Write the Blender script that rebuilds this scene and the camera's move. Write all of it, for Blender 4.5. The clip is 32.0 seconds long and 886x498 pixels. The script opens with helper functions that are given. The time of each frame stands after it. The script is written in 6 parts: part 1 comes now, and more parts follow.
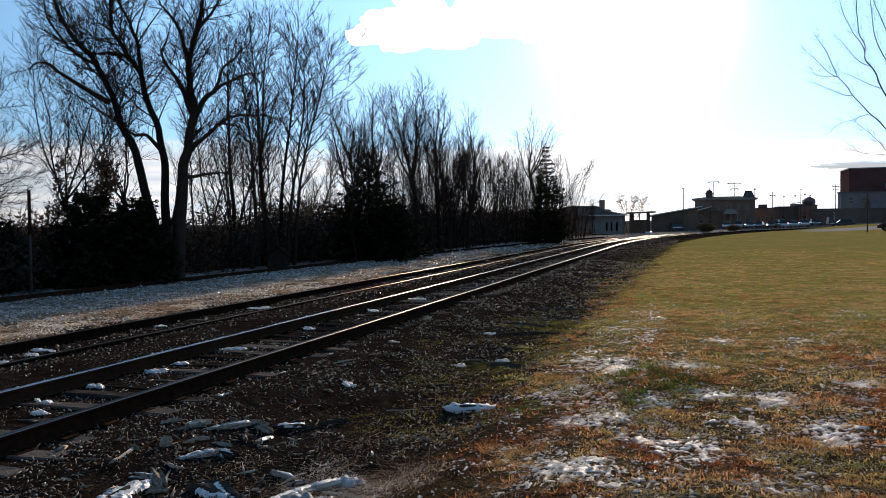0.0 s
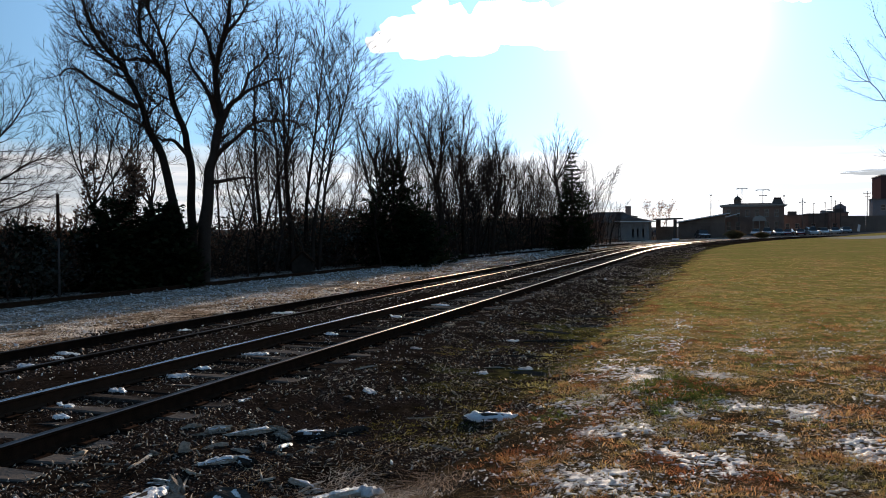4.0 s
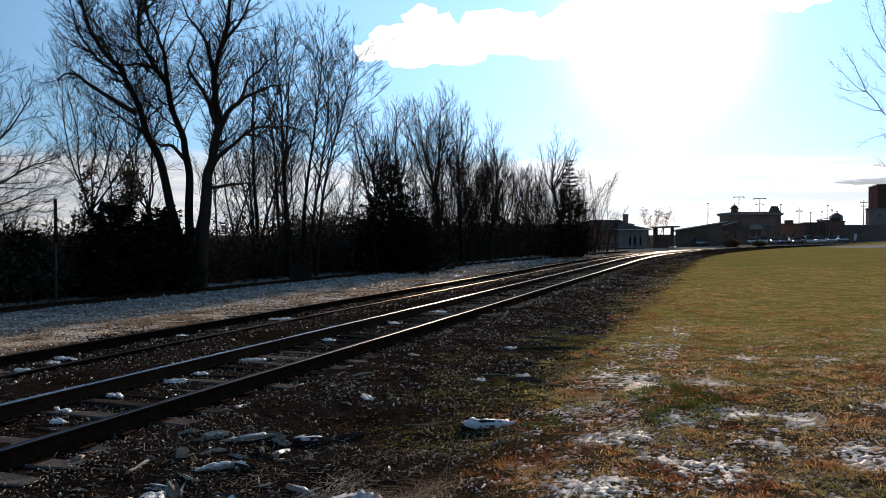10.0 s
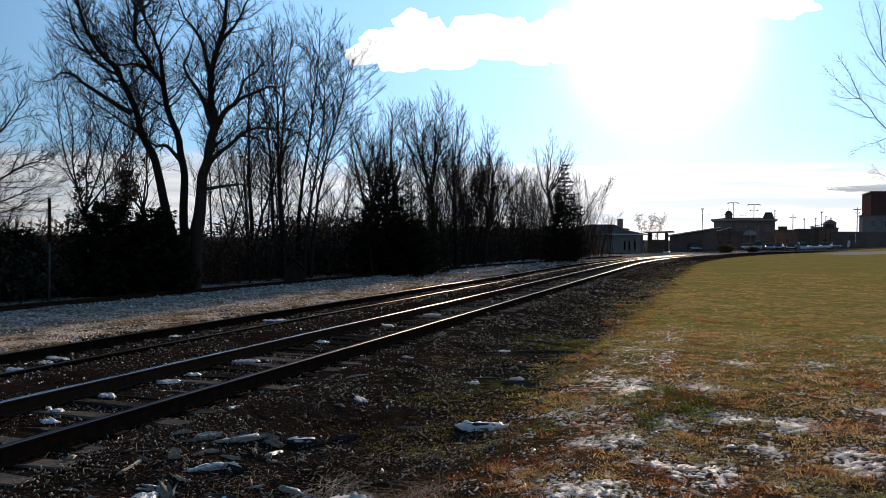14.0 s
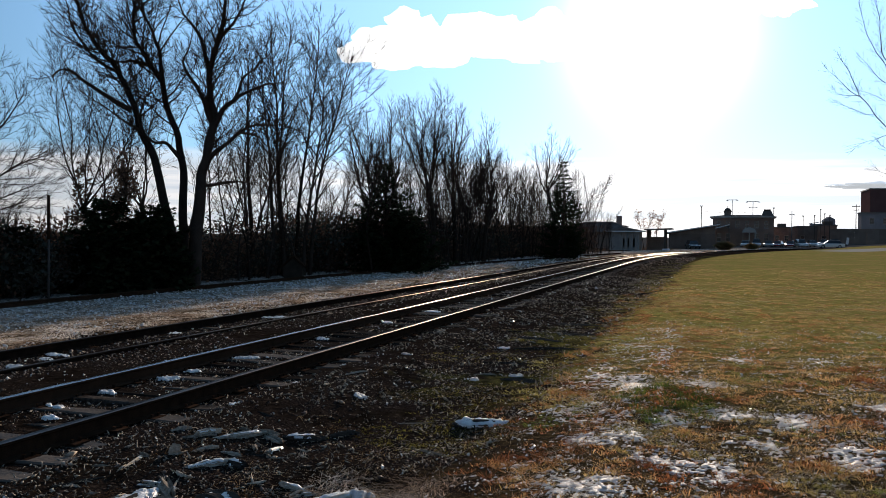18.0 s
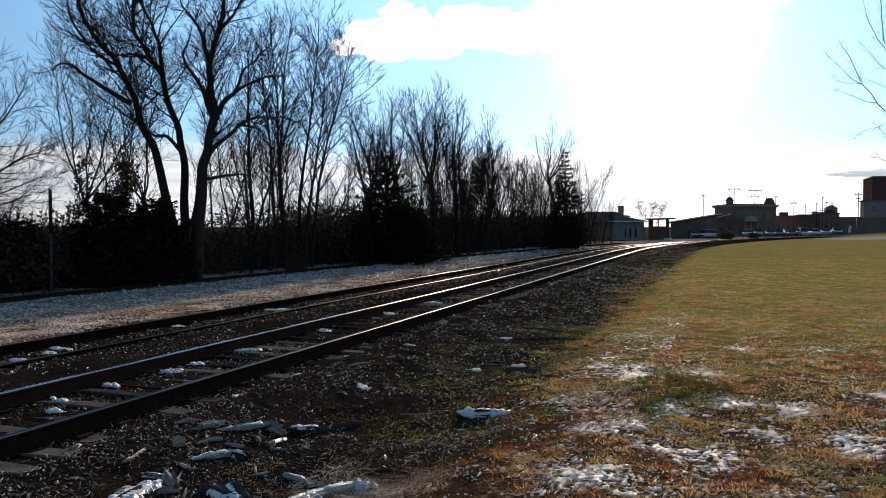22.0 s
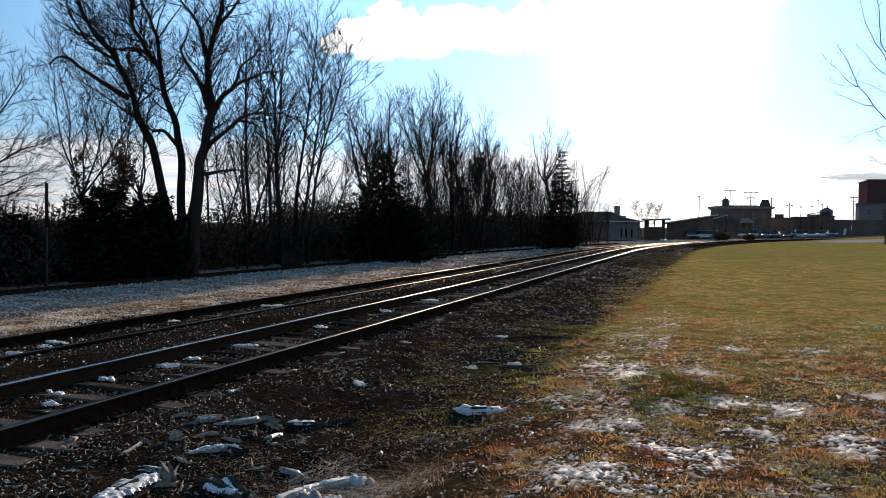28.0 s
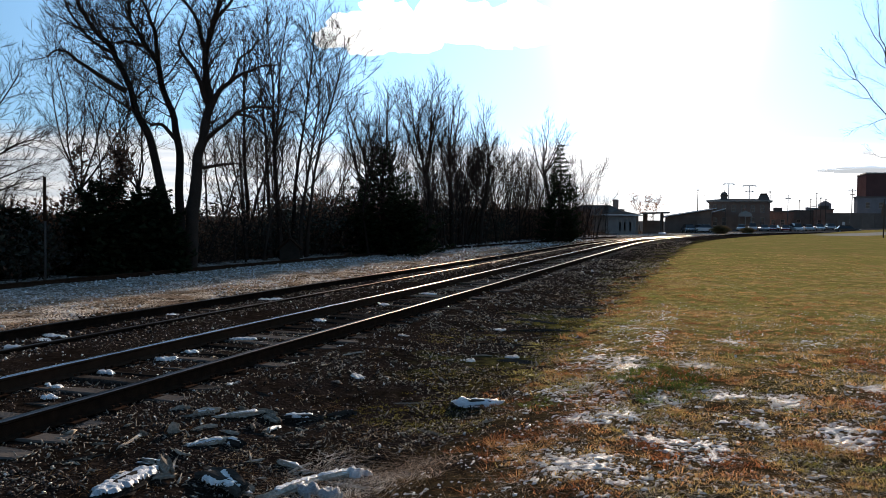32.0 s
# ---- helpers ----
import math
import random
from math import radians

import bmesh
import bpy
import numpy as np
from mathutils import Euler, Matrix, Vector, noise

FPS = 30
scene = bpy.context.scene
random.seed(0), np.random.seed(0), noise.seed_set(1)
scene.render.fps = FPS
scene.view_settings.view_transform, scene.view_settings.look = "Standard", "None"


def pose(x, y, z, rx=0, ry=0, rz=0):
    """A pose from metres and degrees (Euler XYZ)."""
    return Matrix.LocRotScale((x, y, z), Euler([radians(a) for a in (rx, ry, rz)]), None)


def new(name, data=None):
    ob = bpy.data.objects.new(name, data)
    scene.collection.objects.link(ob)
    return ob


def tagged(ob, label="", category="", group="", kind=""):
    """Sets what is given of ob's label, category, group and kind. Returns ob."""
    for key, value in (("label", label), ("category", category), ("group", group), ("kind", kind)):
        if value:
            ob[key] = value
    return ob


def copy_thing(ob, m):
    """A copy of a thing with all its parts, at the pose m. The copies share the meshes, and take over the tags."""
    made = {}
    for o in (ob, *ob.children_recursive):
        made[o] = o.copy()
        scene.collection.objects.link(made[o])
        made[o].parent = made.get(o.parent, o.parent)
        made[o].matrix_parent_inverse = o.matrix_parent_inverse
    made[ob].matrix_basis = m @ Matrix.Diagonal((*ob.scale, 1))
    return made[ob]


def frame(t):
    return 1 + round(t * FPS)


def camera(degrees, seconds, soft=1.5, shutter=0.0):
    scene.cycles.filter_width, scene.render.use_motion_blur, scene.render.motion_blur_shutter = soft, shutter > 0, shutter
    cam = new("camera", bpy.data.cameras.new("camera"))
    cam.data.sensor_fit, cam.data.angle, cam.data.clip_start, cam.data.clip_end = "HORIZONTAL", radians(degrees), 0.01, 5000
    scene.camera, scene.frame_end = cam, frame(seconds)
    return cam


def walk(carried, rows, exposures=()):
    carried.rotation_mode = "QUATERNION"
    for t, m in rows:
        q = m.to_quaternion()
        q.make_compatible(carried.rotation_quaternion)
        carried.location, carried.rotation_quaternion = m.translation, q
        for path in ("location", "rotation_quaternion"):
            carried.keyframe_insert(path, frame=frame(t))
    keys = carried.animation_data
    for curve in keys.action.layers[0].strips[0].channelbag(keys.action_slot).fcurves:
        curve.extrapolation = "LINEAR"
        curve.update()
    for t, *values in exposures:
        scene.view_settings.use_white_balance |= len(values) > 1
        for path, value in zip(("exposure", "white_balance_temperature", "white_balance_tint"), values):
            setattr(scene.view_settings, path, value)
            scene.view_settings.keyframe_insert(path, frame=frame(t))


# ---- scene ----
# camera: hand-held, standing beside the line
cam = camera(57.13, 32.0, soft=0.85)


def view(x, y, z, rx, rz, lean):
    return pose(x, y, z, rx, 0, rz) @ pose(0, 0, 0, 0, 0, lean)


PATH = [
    (0.0, 0.011, -0.091, 1.761, 88.113, 17.588, -0.575),
    (0.5, 0.018, -0.087, 1.754, 88.164, 17.688, -0.568),
    (1.0, 0.015, -0.073, 1.762, 88.232, 17.724, -0.374),
    (1.5, 0.012, -0.05, 1.763, 88.35, 17.728, -0.279),
    (2.0, 0.011, -0.034, 1.761, 88.399, 17.923, -0.276),
    (2.5, 0.006, -0.013, 1.764, 88.414, 18.449, -0.273),
    (3.0, 0.004, 0.003, 1.764, 88.427, 18.988, -0.276),
    (3.5, 0.012, 0.008, 1.764, 88.444, 19.326, -0.313),
    (5.5, 0.004, 0.015, 1.767, 88.809, 19.32, -0.33),
    (6.0, 0.004, 0.015, 1.766, 88.818, 19.313, -0.361),
    (6.5, 0.008, 0.007, 1.768, 88.812, 19.311, -0.318),
    (7.0, 0.005, 0.012, 1.764, 88.878, 19.279, -0.25),
    (7.5, 0.001, 0.002, 1.757, 88.96, 19.206, -0.056),
    (8.0, 0.003, -0.004, 1.762, 88.998, 19.162, 0.005),
    (8.5, -0.001, 0.002, 1.759, 89.007, 19.147, -0.001),
    (9.0, 0.0, 0.0, 1.76, 89.005, 19.145, 0.0),
    (9.5, 0.002, -0.006, 1.762, 89.003, 19.146, 0.002),
    (10.0, 0.002, -0.006, 1.762, 89.001, 19.148, 0.002),
    (10.5, 0.004, -0.003, 1.756, 89.039, 19.151, 0.022),
    (11.0, -0.004, 0.013, 1.755, 89.149, 18.965, 0.129),
    (11.5, -0.007, 0.023, 1.755, 89.301, 18.8, 0.276),
    (12.0, -0.013, 0.027, 1.754, 89.359, 18.742, 0.346),
    (12.5, -0.011, 0.016, 1.757, 89.33, 18.765, 0.431),
    (13.0, -0.003, 0.015, 1.758, 89.314, 18.798, 0.444),
    (13.5, 0.0, 0.006, 1.751, 89.314, 18.814, 0.466),
    (14.0, -0.001, -0.008, 1.755, 89.228, 18.772, 0.506),
    (14.5, -0.0, -0.013, 1.751, 89.155, 18.774, 0.47),
    (16.5, 0.001, 0.0, 1.753, 89.138, 18.772, 0.507),
    (17.0, 0.001, -0.014, 1.752, 89.134, 18.764, 0.539),
    (17.5, -0.005, -0.02, 1.747, 89.082, 18.709, 0.547),
    (18.0, -0.006, -0.02, 1.75, 89.027, 18.704, 0.507),
    (19.0, -0.005, -0.017, 1.746, 88.869, 18.723, 0.497),
    (19.5, 0.001, -0.019, 1.747, 88.775, 18.75, 0.467),
    (20.0, 0.001, -0.018, 1.744, 88.687, 18.767, 0.398),
    (20.5, 0.008, -0.027, 1.748, 88.576, 18.785, 0.324),
    (21.0, 0.011, -0.032, 1.749, 88.488, 18.826, 0.209),
    (21.5, 0.004, -0.029, 1.749, 88.447, 18.824, 0.096),
    (22.0, 0.005, -0.027, 1.747, 88.415, 18.834, 0.067),
    (22.5, 0.005, -0.029, 1.748, 88.398, 18.834, 0.074),
    (23.0, 0.006, -0.028, 1.747, 88.4, 18.839, 0.083),
    (23.5, 0.004, -0.03, 1.741, 88.437, 18.83, 0.101),
    (24.0, 0.0, -0.043, 1.742, 88.377, 18.758, 0.155),
    (24.5, -0.002, -0.041, 1.74, 88.3, 18.709, 0.243),
    (25.0, -0.008, -0.039, 1.74, 88.258, 18.646, 0.338),
    (25.5, -0.014, -0.032, 1.742, 88.289, 18.603, 0.499),
    (27.5, -0.008, -0.056, 1.737, 88.357, 18.513, 0.694),
    (28.0, -0.011, -0.051, 1.737, 88.295, 18.536, 0.7),
    (28.5, -0.005, -0.057, 1.737, 88.239, 18.551, 0.666),
    (29.0, -0.005, -0.054, 1.739, 88.173, 18.568, 0.669),
    (29.5, -0.006, -0.052, 1.74, 88.127, 18.561, 0.689),
    (30.0, -0.005, -0.055, 1.733, 88.108, 18.561, 0.701),
    (30.5, -0.011, -0.063, 1.736, 88.047, 18.482, 0.71),
    (31.0, -0.0, -0.063, 1.731, 88.003, 18.438, 0.658),
    (31.5, -0.002, -0.058, 1.728, 87.931, 18.43, 0.671),
    (32.0, 0.003, -0.06, 1.731, 87.851, 18.44, 0.656),
]
walk(cam, [(t, view(*row)) for t, *row in PATH],
     exposures=[(0.0, 0.2), (6.0, 0.12), (9.0, 0.08), (12.0, -0.05), (14.0, -0.02), (17.0, 0.04), (20.0, 0.15), (25.0, 0.27), (32.0, 0.3)])

# light: low winter sun ahead, thin haze round it, clear sky with a bank of cloud along the horizon
SUN_EL, SUN_AZ = radians(13.8), radians(-4.1)      # azimuth clockwise from +y
TO_SUN = Vector((math.sin(SUN_AZ) * math.cos(SUN_EL), math.cos(SUN_AZ) * math.cos(SUN_EL), math.sin(SUN_EL)))
sun = new("sun", bpy.data.lights.new("sun", "SUN"))
sun.data.energy, sun.data.angle, sun.data.color = 5.0, radians(0.6), (1.0, 0.78, 0.57)
sun.rotation_euler = TO_SUN.to_track_quat("Z", "Y").to_euler()


def make_sky():
    w = bpy.data.worlds.new("sky")
    scene.world = w
    w.use_nodes = True
    nt = w.node_tree
    nt.nodes.clear()
    N, L = nt.nodes.new, nt.links.new
    out, bg, sky = N("ShaderNodeOutputWorld"), N("ShaderNodeBackground"), N("ShaderNodeTexSky")
    sky.sky_type, sky.sun_disc = "NISHITA", False
    sky.sun_elevation, sky.sun_rotation = SUN_EL, SUN_AZ
    sky.air_density, sky.dust_density, sky.ozone_density = 1.0, 0.3, 4.0
    bg.inputs["Strength"].default_value = 0.1
    # stratus along the horizon, all the way round
    co, sep = N("ShaderNodeTexCoord"), N("ShaderNodeSeparateXYZ")
    L(co.outputs["Generated"], sep.inputs[0])
    mp, nz = N("ShaderNodeMapping"), N("ShaderNodeTexNoise")
    mp.inputs["Scale"].default_value = (2.2, 2.2, 22.0)
    L(co.outputs["Generated"], mp.inputs[0])
    L(mp.outputs[0], nz.inputs["Vector"])
    nz.inputs["Scale"].default_value, nz.inputs["Detail"].default_value = 1.6, 6.0
    ad, rp = N("ShaderNodeMath"), N("ShaderNodeMapRange")
    ad.operation = "MULTIPLY_ADD"
    ad.inputs[1].default_value, ad.inputs[2].default_value = -0.05, 0.025
    L(nz.outputs["Fac"], ad.inputs[0])
    ad2 = N("ShaderNodeMath")
    ad2.operation = "ADD"
    L(sep.outputs["Z"], ad2.inputs[0])
    L(ad.outputs[0], ad2.inputs[1])
    L(ad2.outputs[0], rp.inputs["Value"])
    rp.inputs["From Min"].default_value, rp.inputs["From Max"].default_value = 0.082, 0.098
    rp.inputs["To Min"].default_value, rp.inputs["To Max"].default_value = 0.85, 0.0
    nz2, cr = N("ShaderNodeTexNoise"), N("ShaderNodeValToRGB")
    mp2 = N("ShaderNodeMapping")
    mp2.inputs["Scale"].default_value = (3.0, 3.0, 60.0)
    L(co.outputs["Generated"], mp2.inputs[0])
    L(mp2.outputs[0], nz2.inputs["Vector"])
    nz2.inputs["Scale"].default_value, nz2.inputs["Detail"].default_value = 1.3, 5.0
    L(nz2.outputs["Fac"], cr.inputs["Fac"])
    cr.color_ramp.elements[0].position, cr.color_ramp.elements[0].color = 0.4, (6.3, 6.5, 6.9, 1)
    cr.color_ramp.elements[1].position, cr.color_ramp.elements[1].color = 0.56, (9.0, 8.5, 8.3, 1)
    tone = N("ShaderNodeVectorMath")
    tone.operation = "MULTIPLY"
    tone.inputs[1].default_value = (0.4, 0.43, 0.43)
    L(sky.outputs[0], tone.inputs[0])
    mix = N("ShaderNodeMix")
    mix.data_type = "RGBA"
    L(rp.outputs[0], mix.inputs["Factor"])
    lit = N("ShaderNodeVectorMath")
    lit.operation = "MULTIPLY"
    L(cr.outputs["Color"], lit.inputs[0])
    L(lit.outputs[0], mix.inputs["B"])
    # haze that scatters forward: a broad blue lobe and a white one close round the sun
    dot, mx = N("ShaderNodeVectorMath"), N("ShaderNodeMath")
    dot.operation, mx.operation = "DOT_PRODUCT", "MAXIMUM"
    dot.inputs[1].default_value = TO_SUN
    L(co.outputs["Generated"], dot.inputs[0])
    L(dot.outputs["Value"], mx.inputs[0])
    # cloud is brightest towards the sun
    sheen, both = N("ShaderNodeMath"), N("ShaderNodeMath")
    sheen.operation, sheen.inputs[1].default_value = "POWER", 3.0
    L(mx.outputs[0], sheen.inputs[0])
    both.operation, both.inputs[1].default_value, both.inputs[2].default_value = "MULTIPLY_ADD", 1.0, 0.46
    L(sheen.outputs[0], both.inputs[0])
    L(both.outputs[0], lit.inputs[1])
    lobes = []
    for power, colour in ((3.0, (3.9, 7.3, 11.6)), (430.0, (34.0, 32.0, 31.0))):
        pw, sc = N("ShaderNodeMath"), N("ShaderNodeVectorMath")
        pw.operation, pw.inputs[1].default_value = "POWER", power
        L(mx.outputs[0], pw.inputs[0])
        sc.operation, sc.inputs[0].default_value = "SCALE", colour
        L(pw.outputs[0], sc.inputs["Scale"])
        lobes.append(sc.outputs[0])
    clear = N("ShaderNodeVectorMath")
    clear.operation = "ADD"
    L(tone.outputs[0], clear.inputs[0])
    L(lobes[0], clear.inputs[1])
    L(clear.outputs[0], mix.inputs["A"])
    sm = N("ShaderNodeVectorMath")
    sm.operation = "ADD"
    L(mix.outputs["Result"], sm.inputs[0])
    L(lobes[1], sm.inputs[1])
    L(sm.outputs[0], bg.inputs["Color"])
    L(bg.outputs[0], out.inputs[0])


make_sky()


# ---- materials ----
def surface(name, dark, light, rough=0.8, scale=6.0, fine=40.0, bump=0.3, metal=0.0, spread=0.35, through_light=0.0, coords="Object", island=False, dist=0.02, spec=0.3):
    """Two scales of noise between two colours, fine relief, and a little change from piece to piece."""
    m = bpy.data.materials.new(name)
    m.use_nodes = True
    nt = m.node_tree
    N, L = nt.nodes.new, nt.links.new
    bsdf, out = nt.nodes["Principled BSDF"], nt.nodes["Material Output"]
    co = N("ShaderNodeTexCoord")
    n1, n2, mixer, ramp = N("ShaderNodeTexNoise"), N("ShaderNodeTexNoise"), N("ShaderNodeMath"), N("ShaderNodeValToRGB")
    for n, s, d in ((n1, scale, 4.0), (n2, fine, 6.0)):
        n.inputs["Scale"].default_value, n.inputs["Detail"].default_value = s, d
        L(co.outputs[coords], n.inputs["Vector"])
    mixer.operation = "MULTIPLY_ADD"
    mixer.inputs[1].default_value = 0.5
    L(n1.outputs["Fac"], mixer.inputs[0])
    half = N("ShaderNodeMath")
    half.operation, half.inputs[1].default_value = "MULTIPLY", 0.5
    L(n2.outputs["Fac"], half.inputs[0])
    L(half.outputs[0], mixer.inputs[2])
    if island:
        g, a = N("ShaderNodeNewGeometry"), N("ShaderNodeMath")
        rnd = g.outputs["Random Per Island"]
    else:
        g, a = N("ShaderNodeObjectInfo"), N("ShaderNodeMath")
        rnd = g.outputs["Random"]
    a.operation = "MULTIPLY_ADD"
    a.inputs[1].default_value = spread
    off = N("ShaderNodeMath")
    off.operation, off.inputs[1].default_value = "SUBTRACT", spread / 2
    L(mixer.outputs[0], off.inputs[0])
    L(rnd, a.inputs[0])
    L(off.outputs[0], a.inputs[2])
    L(a.outputs[0], ramp.inputs["Fac"])
    ramp.color_ramp.elements[0].position, ramp.color_ramp.elements[0].color = 0.3, (*dark, 1)
    ramp.color_ramp.elements[1].position, ramp.color_ramp.elements[1].color = 0.7, (*light, 1)
    L(ramp.outputs["Color"], bsdf.inputs["Base Color"])
    bsdf.inputs["Roughness"].default_value, bsdf.inputs["Metallic"].default_value = rough, metal
    bsdf.inputs["Specular IOR Level"].default_value = spec
    if rough >= 0.8 and metal == 0.0:
        bsdf.inputs["IOR"].default_value = 1.0      # dead matt
    if bump:
        b = N("ShaderNodeBump")
        b.inputs["Strength"].default_value, b.inputs["Distance"].default_value = bump, dist
        L(n2.outputs["Fac"], b.inputs["Height"])
        L(b.outputs[0], bsdf.inputs["Normal"])
    if through_light:
        tr, mx = N("ShaderNodeBsdfTranslucent"), N("ShaderNodeMixShader")
        L(ramp.outputs["Color"], tr.inputs["Color"])
        mx.inputs[0].default_value = through_light
        L(bsdf.outputs[0], mx.inputs[1])
        L(tr.outputs[0], mx.inputs[2])
        L(mx.outputs[0], out.inputs["Surface"])
    return m


def glowing(name, colour, strength):
    m = bpy.data.materials.new(name)
    m.use_nodes = True
    b = m.node_tree.nodes["Principled BSDF"]
    b.inputs["Base Color"].default_value = (*colour, 1)
    b.inputs["Emission Color"].default_value = (*colour, 1)
    b.inputs["Emission Strength"].default_value = strength
    return m


BARK = surface("bark", (0.022, 0.017, 0.014), (0.06, 0.046, 0.038), 0.9, 3, 30, 0.6)
TWIG = surface("twig", (0.025, 0.018, 0.015), (0.065, 0.045, 0.036), 0.85, 3, 20, 0)
NEEDLES = surface("needles", (0.014, 0.02, 0.011), (0.038, 0.05, 0.026), 0.8, 2, 20, 0, island=True, through_light=0.1)
DRY_LEAF = surface("dry_leaf", (0.06, 0.038, 0.028), (0.19, 0.115, 0.08), 0.8, 3, 20, 0, island=True, through_light=0.25)
IVY = surface("evergreen_leaf", (0.016, 0.017, 0.011), (0.042, 0.042, 0.026), 0.6, 3, 20, 0, island=True, through_light=0.12)
STEEL_HEAD = surface("worn_rail_steel", (0.16, 0.145, 0.145), (0.34, 0.305, 0.303), 0.2, 3, 60, 0.15, metal=1.0, dist=0.002)
RUSTY_HEAD = surface("dull_rail_steel", (0.03, 0.022, 0.018), (0.07, 0.052, 0.045), 0.3, 4, 60, 0.2, metal=0.8, dist=0.002)
DULL_HEAD = surface("dull_main_rail_steel", (0.06, 0.056, 0.056), (0.14, 0.131, 0.13), 0.3, 3, 60, 0.15, metal=1.0, dist=0.002)
RUST = surface("rusty_steel", (0.016, 0.01, 0.007), (0.05, 0.028, 0.018), 0.9, 8, 90, 0.4, metal=0.0, dist=0.004)
for head, edge in ((STEEL_HEAD, (0.75, 0.7, 0.7, 1)), (DULL_HEAD, (0.48, 0.46, 0.46, 1)), (RUSTY_HEAD, (0.32, 0.28, 0.27, 1))):
    for node in head.node_tree.nodes:
        if node.type == "BSDF_PRINCIPLED":      # dull grey edge: rust film on the running surface
            node.inputs["Specular Tint"].default_value = edge
TIE_WOOD = surface("weathered_tie_wood", (0.018, 0.015, 0.013), (0.12, 0.104, 0.092), 0.85, 3, 30, 0.6, spread=0.7)
SPLIT_WOOD = surface("split_grey_wood", (0.14, 0.115, 0.09), (0.56, 0.5, 0.42), 0.8, 5, 40, 0.5)
SNOW = surface("crusted_snow", (0.5, 0.51, 0.54), (0.92, 0.91, 0.9), 0.38, 9, 70, 0.7, through_light=0.1, spec=0.6)
STONE = surface("ballast_stone", (0.01, 0.008, 0.0075), (0.16, 0.125, 0.11), 0.66, 20, 120, 0.4, island=True, spread=0.6, dist=0.004, spec=0.13)

OLD_SNOW = surface("melting_snow", (0.2, 0.19, 0.19), (0.74, 0.74, 0.76), 0.6, 14, 80, 1.0, through_light=0.1)

# ---- mesh helpers ----
def mesh(name, verts, faces, smooth=False):
    me = bpy.data.meshes.new(name)
    me.from_pydata(verts, [], faces)
    me.update()
    if smooth:
        me.polygons.foreach_set("use_smooth", [True] * len(me.polygons))
    return me


def thing(name, data, mat, label, category, group="", kind="", at=None):
    ob = new(name, data)
    if data is not None and mat is not None:
        data.materials.append(mat)
    if at is not None:
        ob.matrix_basis = at
    return tagged(ob, label, category, group, kind)


def part(name, data, mat, parent, label="", at=None):
    if isinstance(data, bmesh.types.BMesh):
        me = bpy.data.meshes.new(name)
        data.to_mesh(me)
        data.free()
        data = me
    ob = new(name, data)
    if mat is not None and not data.materials:
        data.materials.append(mat)
    ob.parent = parent
    if at is not None:
        ob.matrix_basis = at
    if label:
        ob["label"] = label
    return ob


class Shape:
    """Collects vertices and faces for one mesh."""

    def __init__(self):
        self.v, self.f = [], []

    def box(self, x0, x1, y0, y1, z0, z1, m=None):
        b = len(self.v)
        pts = [(x, y, z) for z in (z0, z1) for x, y in ((x0, y0), (x1, y0), (x1, y1), (x0, y1))]
        self.v += [tuple(m @ Vector(p)) for p in pts] if m is not None else pts
        self.f += [tuple(b + i for i in q) for q in ((3, 2, 1, 0), (4, 5, 6, 7), (0, 1, 5, 4), (1, 2, 6, 5), (2, 3, 7, 6), (3, 0, 4, 7))]
        return self

    def tube(self, pts, radii, sides=6, tip=False):
        """A tube along pts; tip closes it in a point."""
        b, n = len(self.v), len(pts)
        side = None
        for i, (p, r) in enumerate(zip(pts, radii)):
            if tip and i == n - 1:
                self.v.append(tuple(p))
                break
            d = (pts[min(i + 1, n - 1)] - pts[max(i - 1, 0)])
            if side is None:
                side = d.orthogonal().normalized()
            else:
                side = side - d * (side.dot(d) / max(d.length_squared, 1e-9))
                side.normalize()
            up = d.normalized().cross(side)
            for k in range(sides):
                a = 2 * math.pi * k / sides
                q = p + (side * math.cos(a) + up * math.sin(a)) * r
                self.v.append((q.x, q.y, q.z))
        for i in range(n - 1):
            o = b + i * sides
            if tip and i == n - 2:
                e = b + (n - 1) * sides
                self.f += [(o + k, o + (k + 1) % sides, e) for k in range(sides)]
            else:
                self.f += [(o + k, o + (k + 1) % sides, o + sides + (k + 1) % sides, o + sides + k) for k in range(sides)]
        if not tip:
            e = b + (n - 1) * sides
            self.f.append(tuple(e + k for k in range(sides)))
        if not tip:
            self.f.append(tuple(b + k for k in reversed(range(sides))))
        return self

    def prism(self, outline, y0, y1, axis="y"):
        """An outline of (x, z) drawn along y."""
        b, n = len(self.v), len(outline)
        for y in (y0, y1):
            self.v += [(x, y, z) if axis == "y" else (y, x, z) for x, z in outline]
        self.f += [(b + k, b + (k + 1) % n, b + n + (k + 1) % n, b + n + k) for k in range(n)]
        self.f += [tuple(b + k for k in reversed(range(n))), tuple(b + n + k for k in range(n))]
        return self

    def mesh(self, name, smooth=False):
        return mesh(name, self.v, self.f, smooth)


def smoothstep(a, b, x):
    t = min(1.0, max(0.0, (x - a) / (b - a)))
    return t * t * (3 - 2 * t)


def bend(y):
    """How far the line swings to the right beyond its straight."""
    return 0.0022 * max(0.0, y - 58.0) ** 2


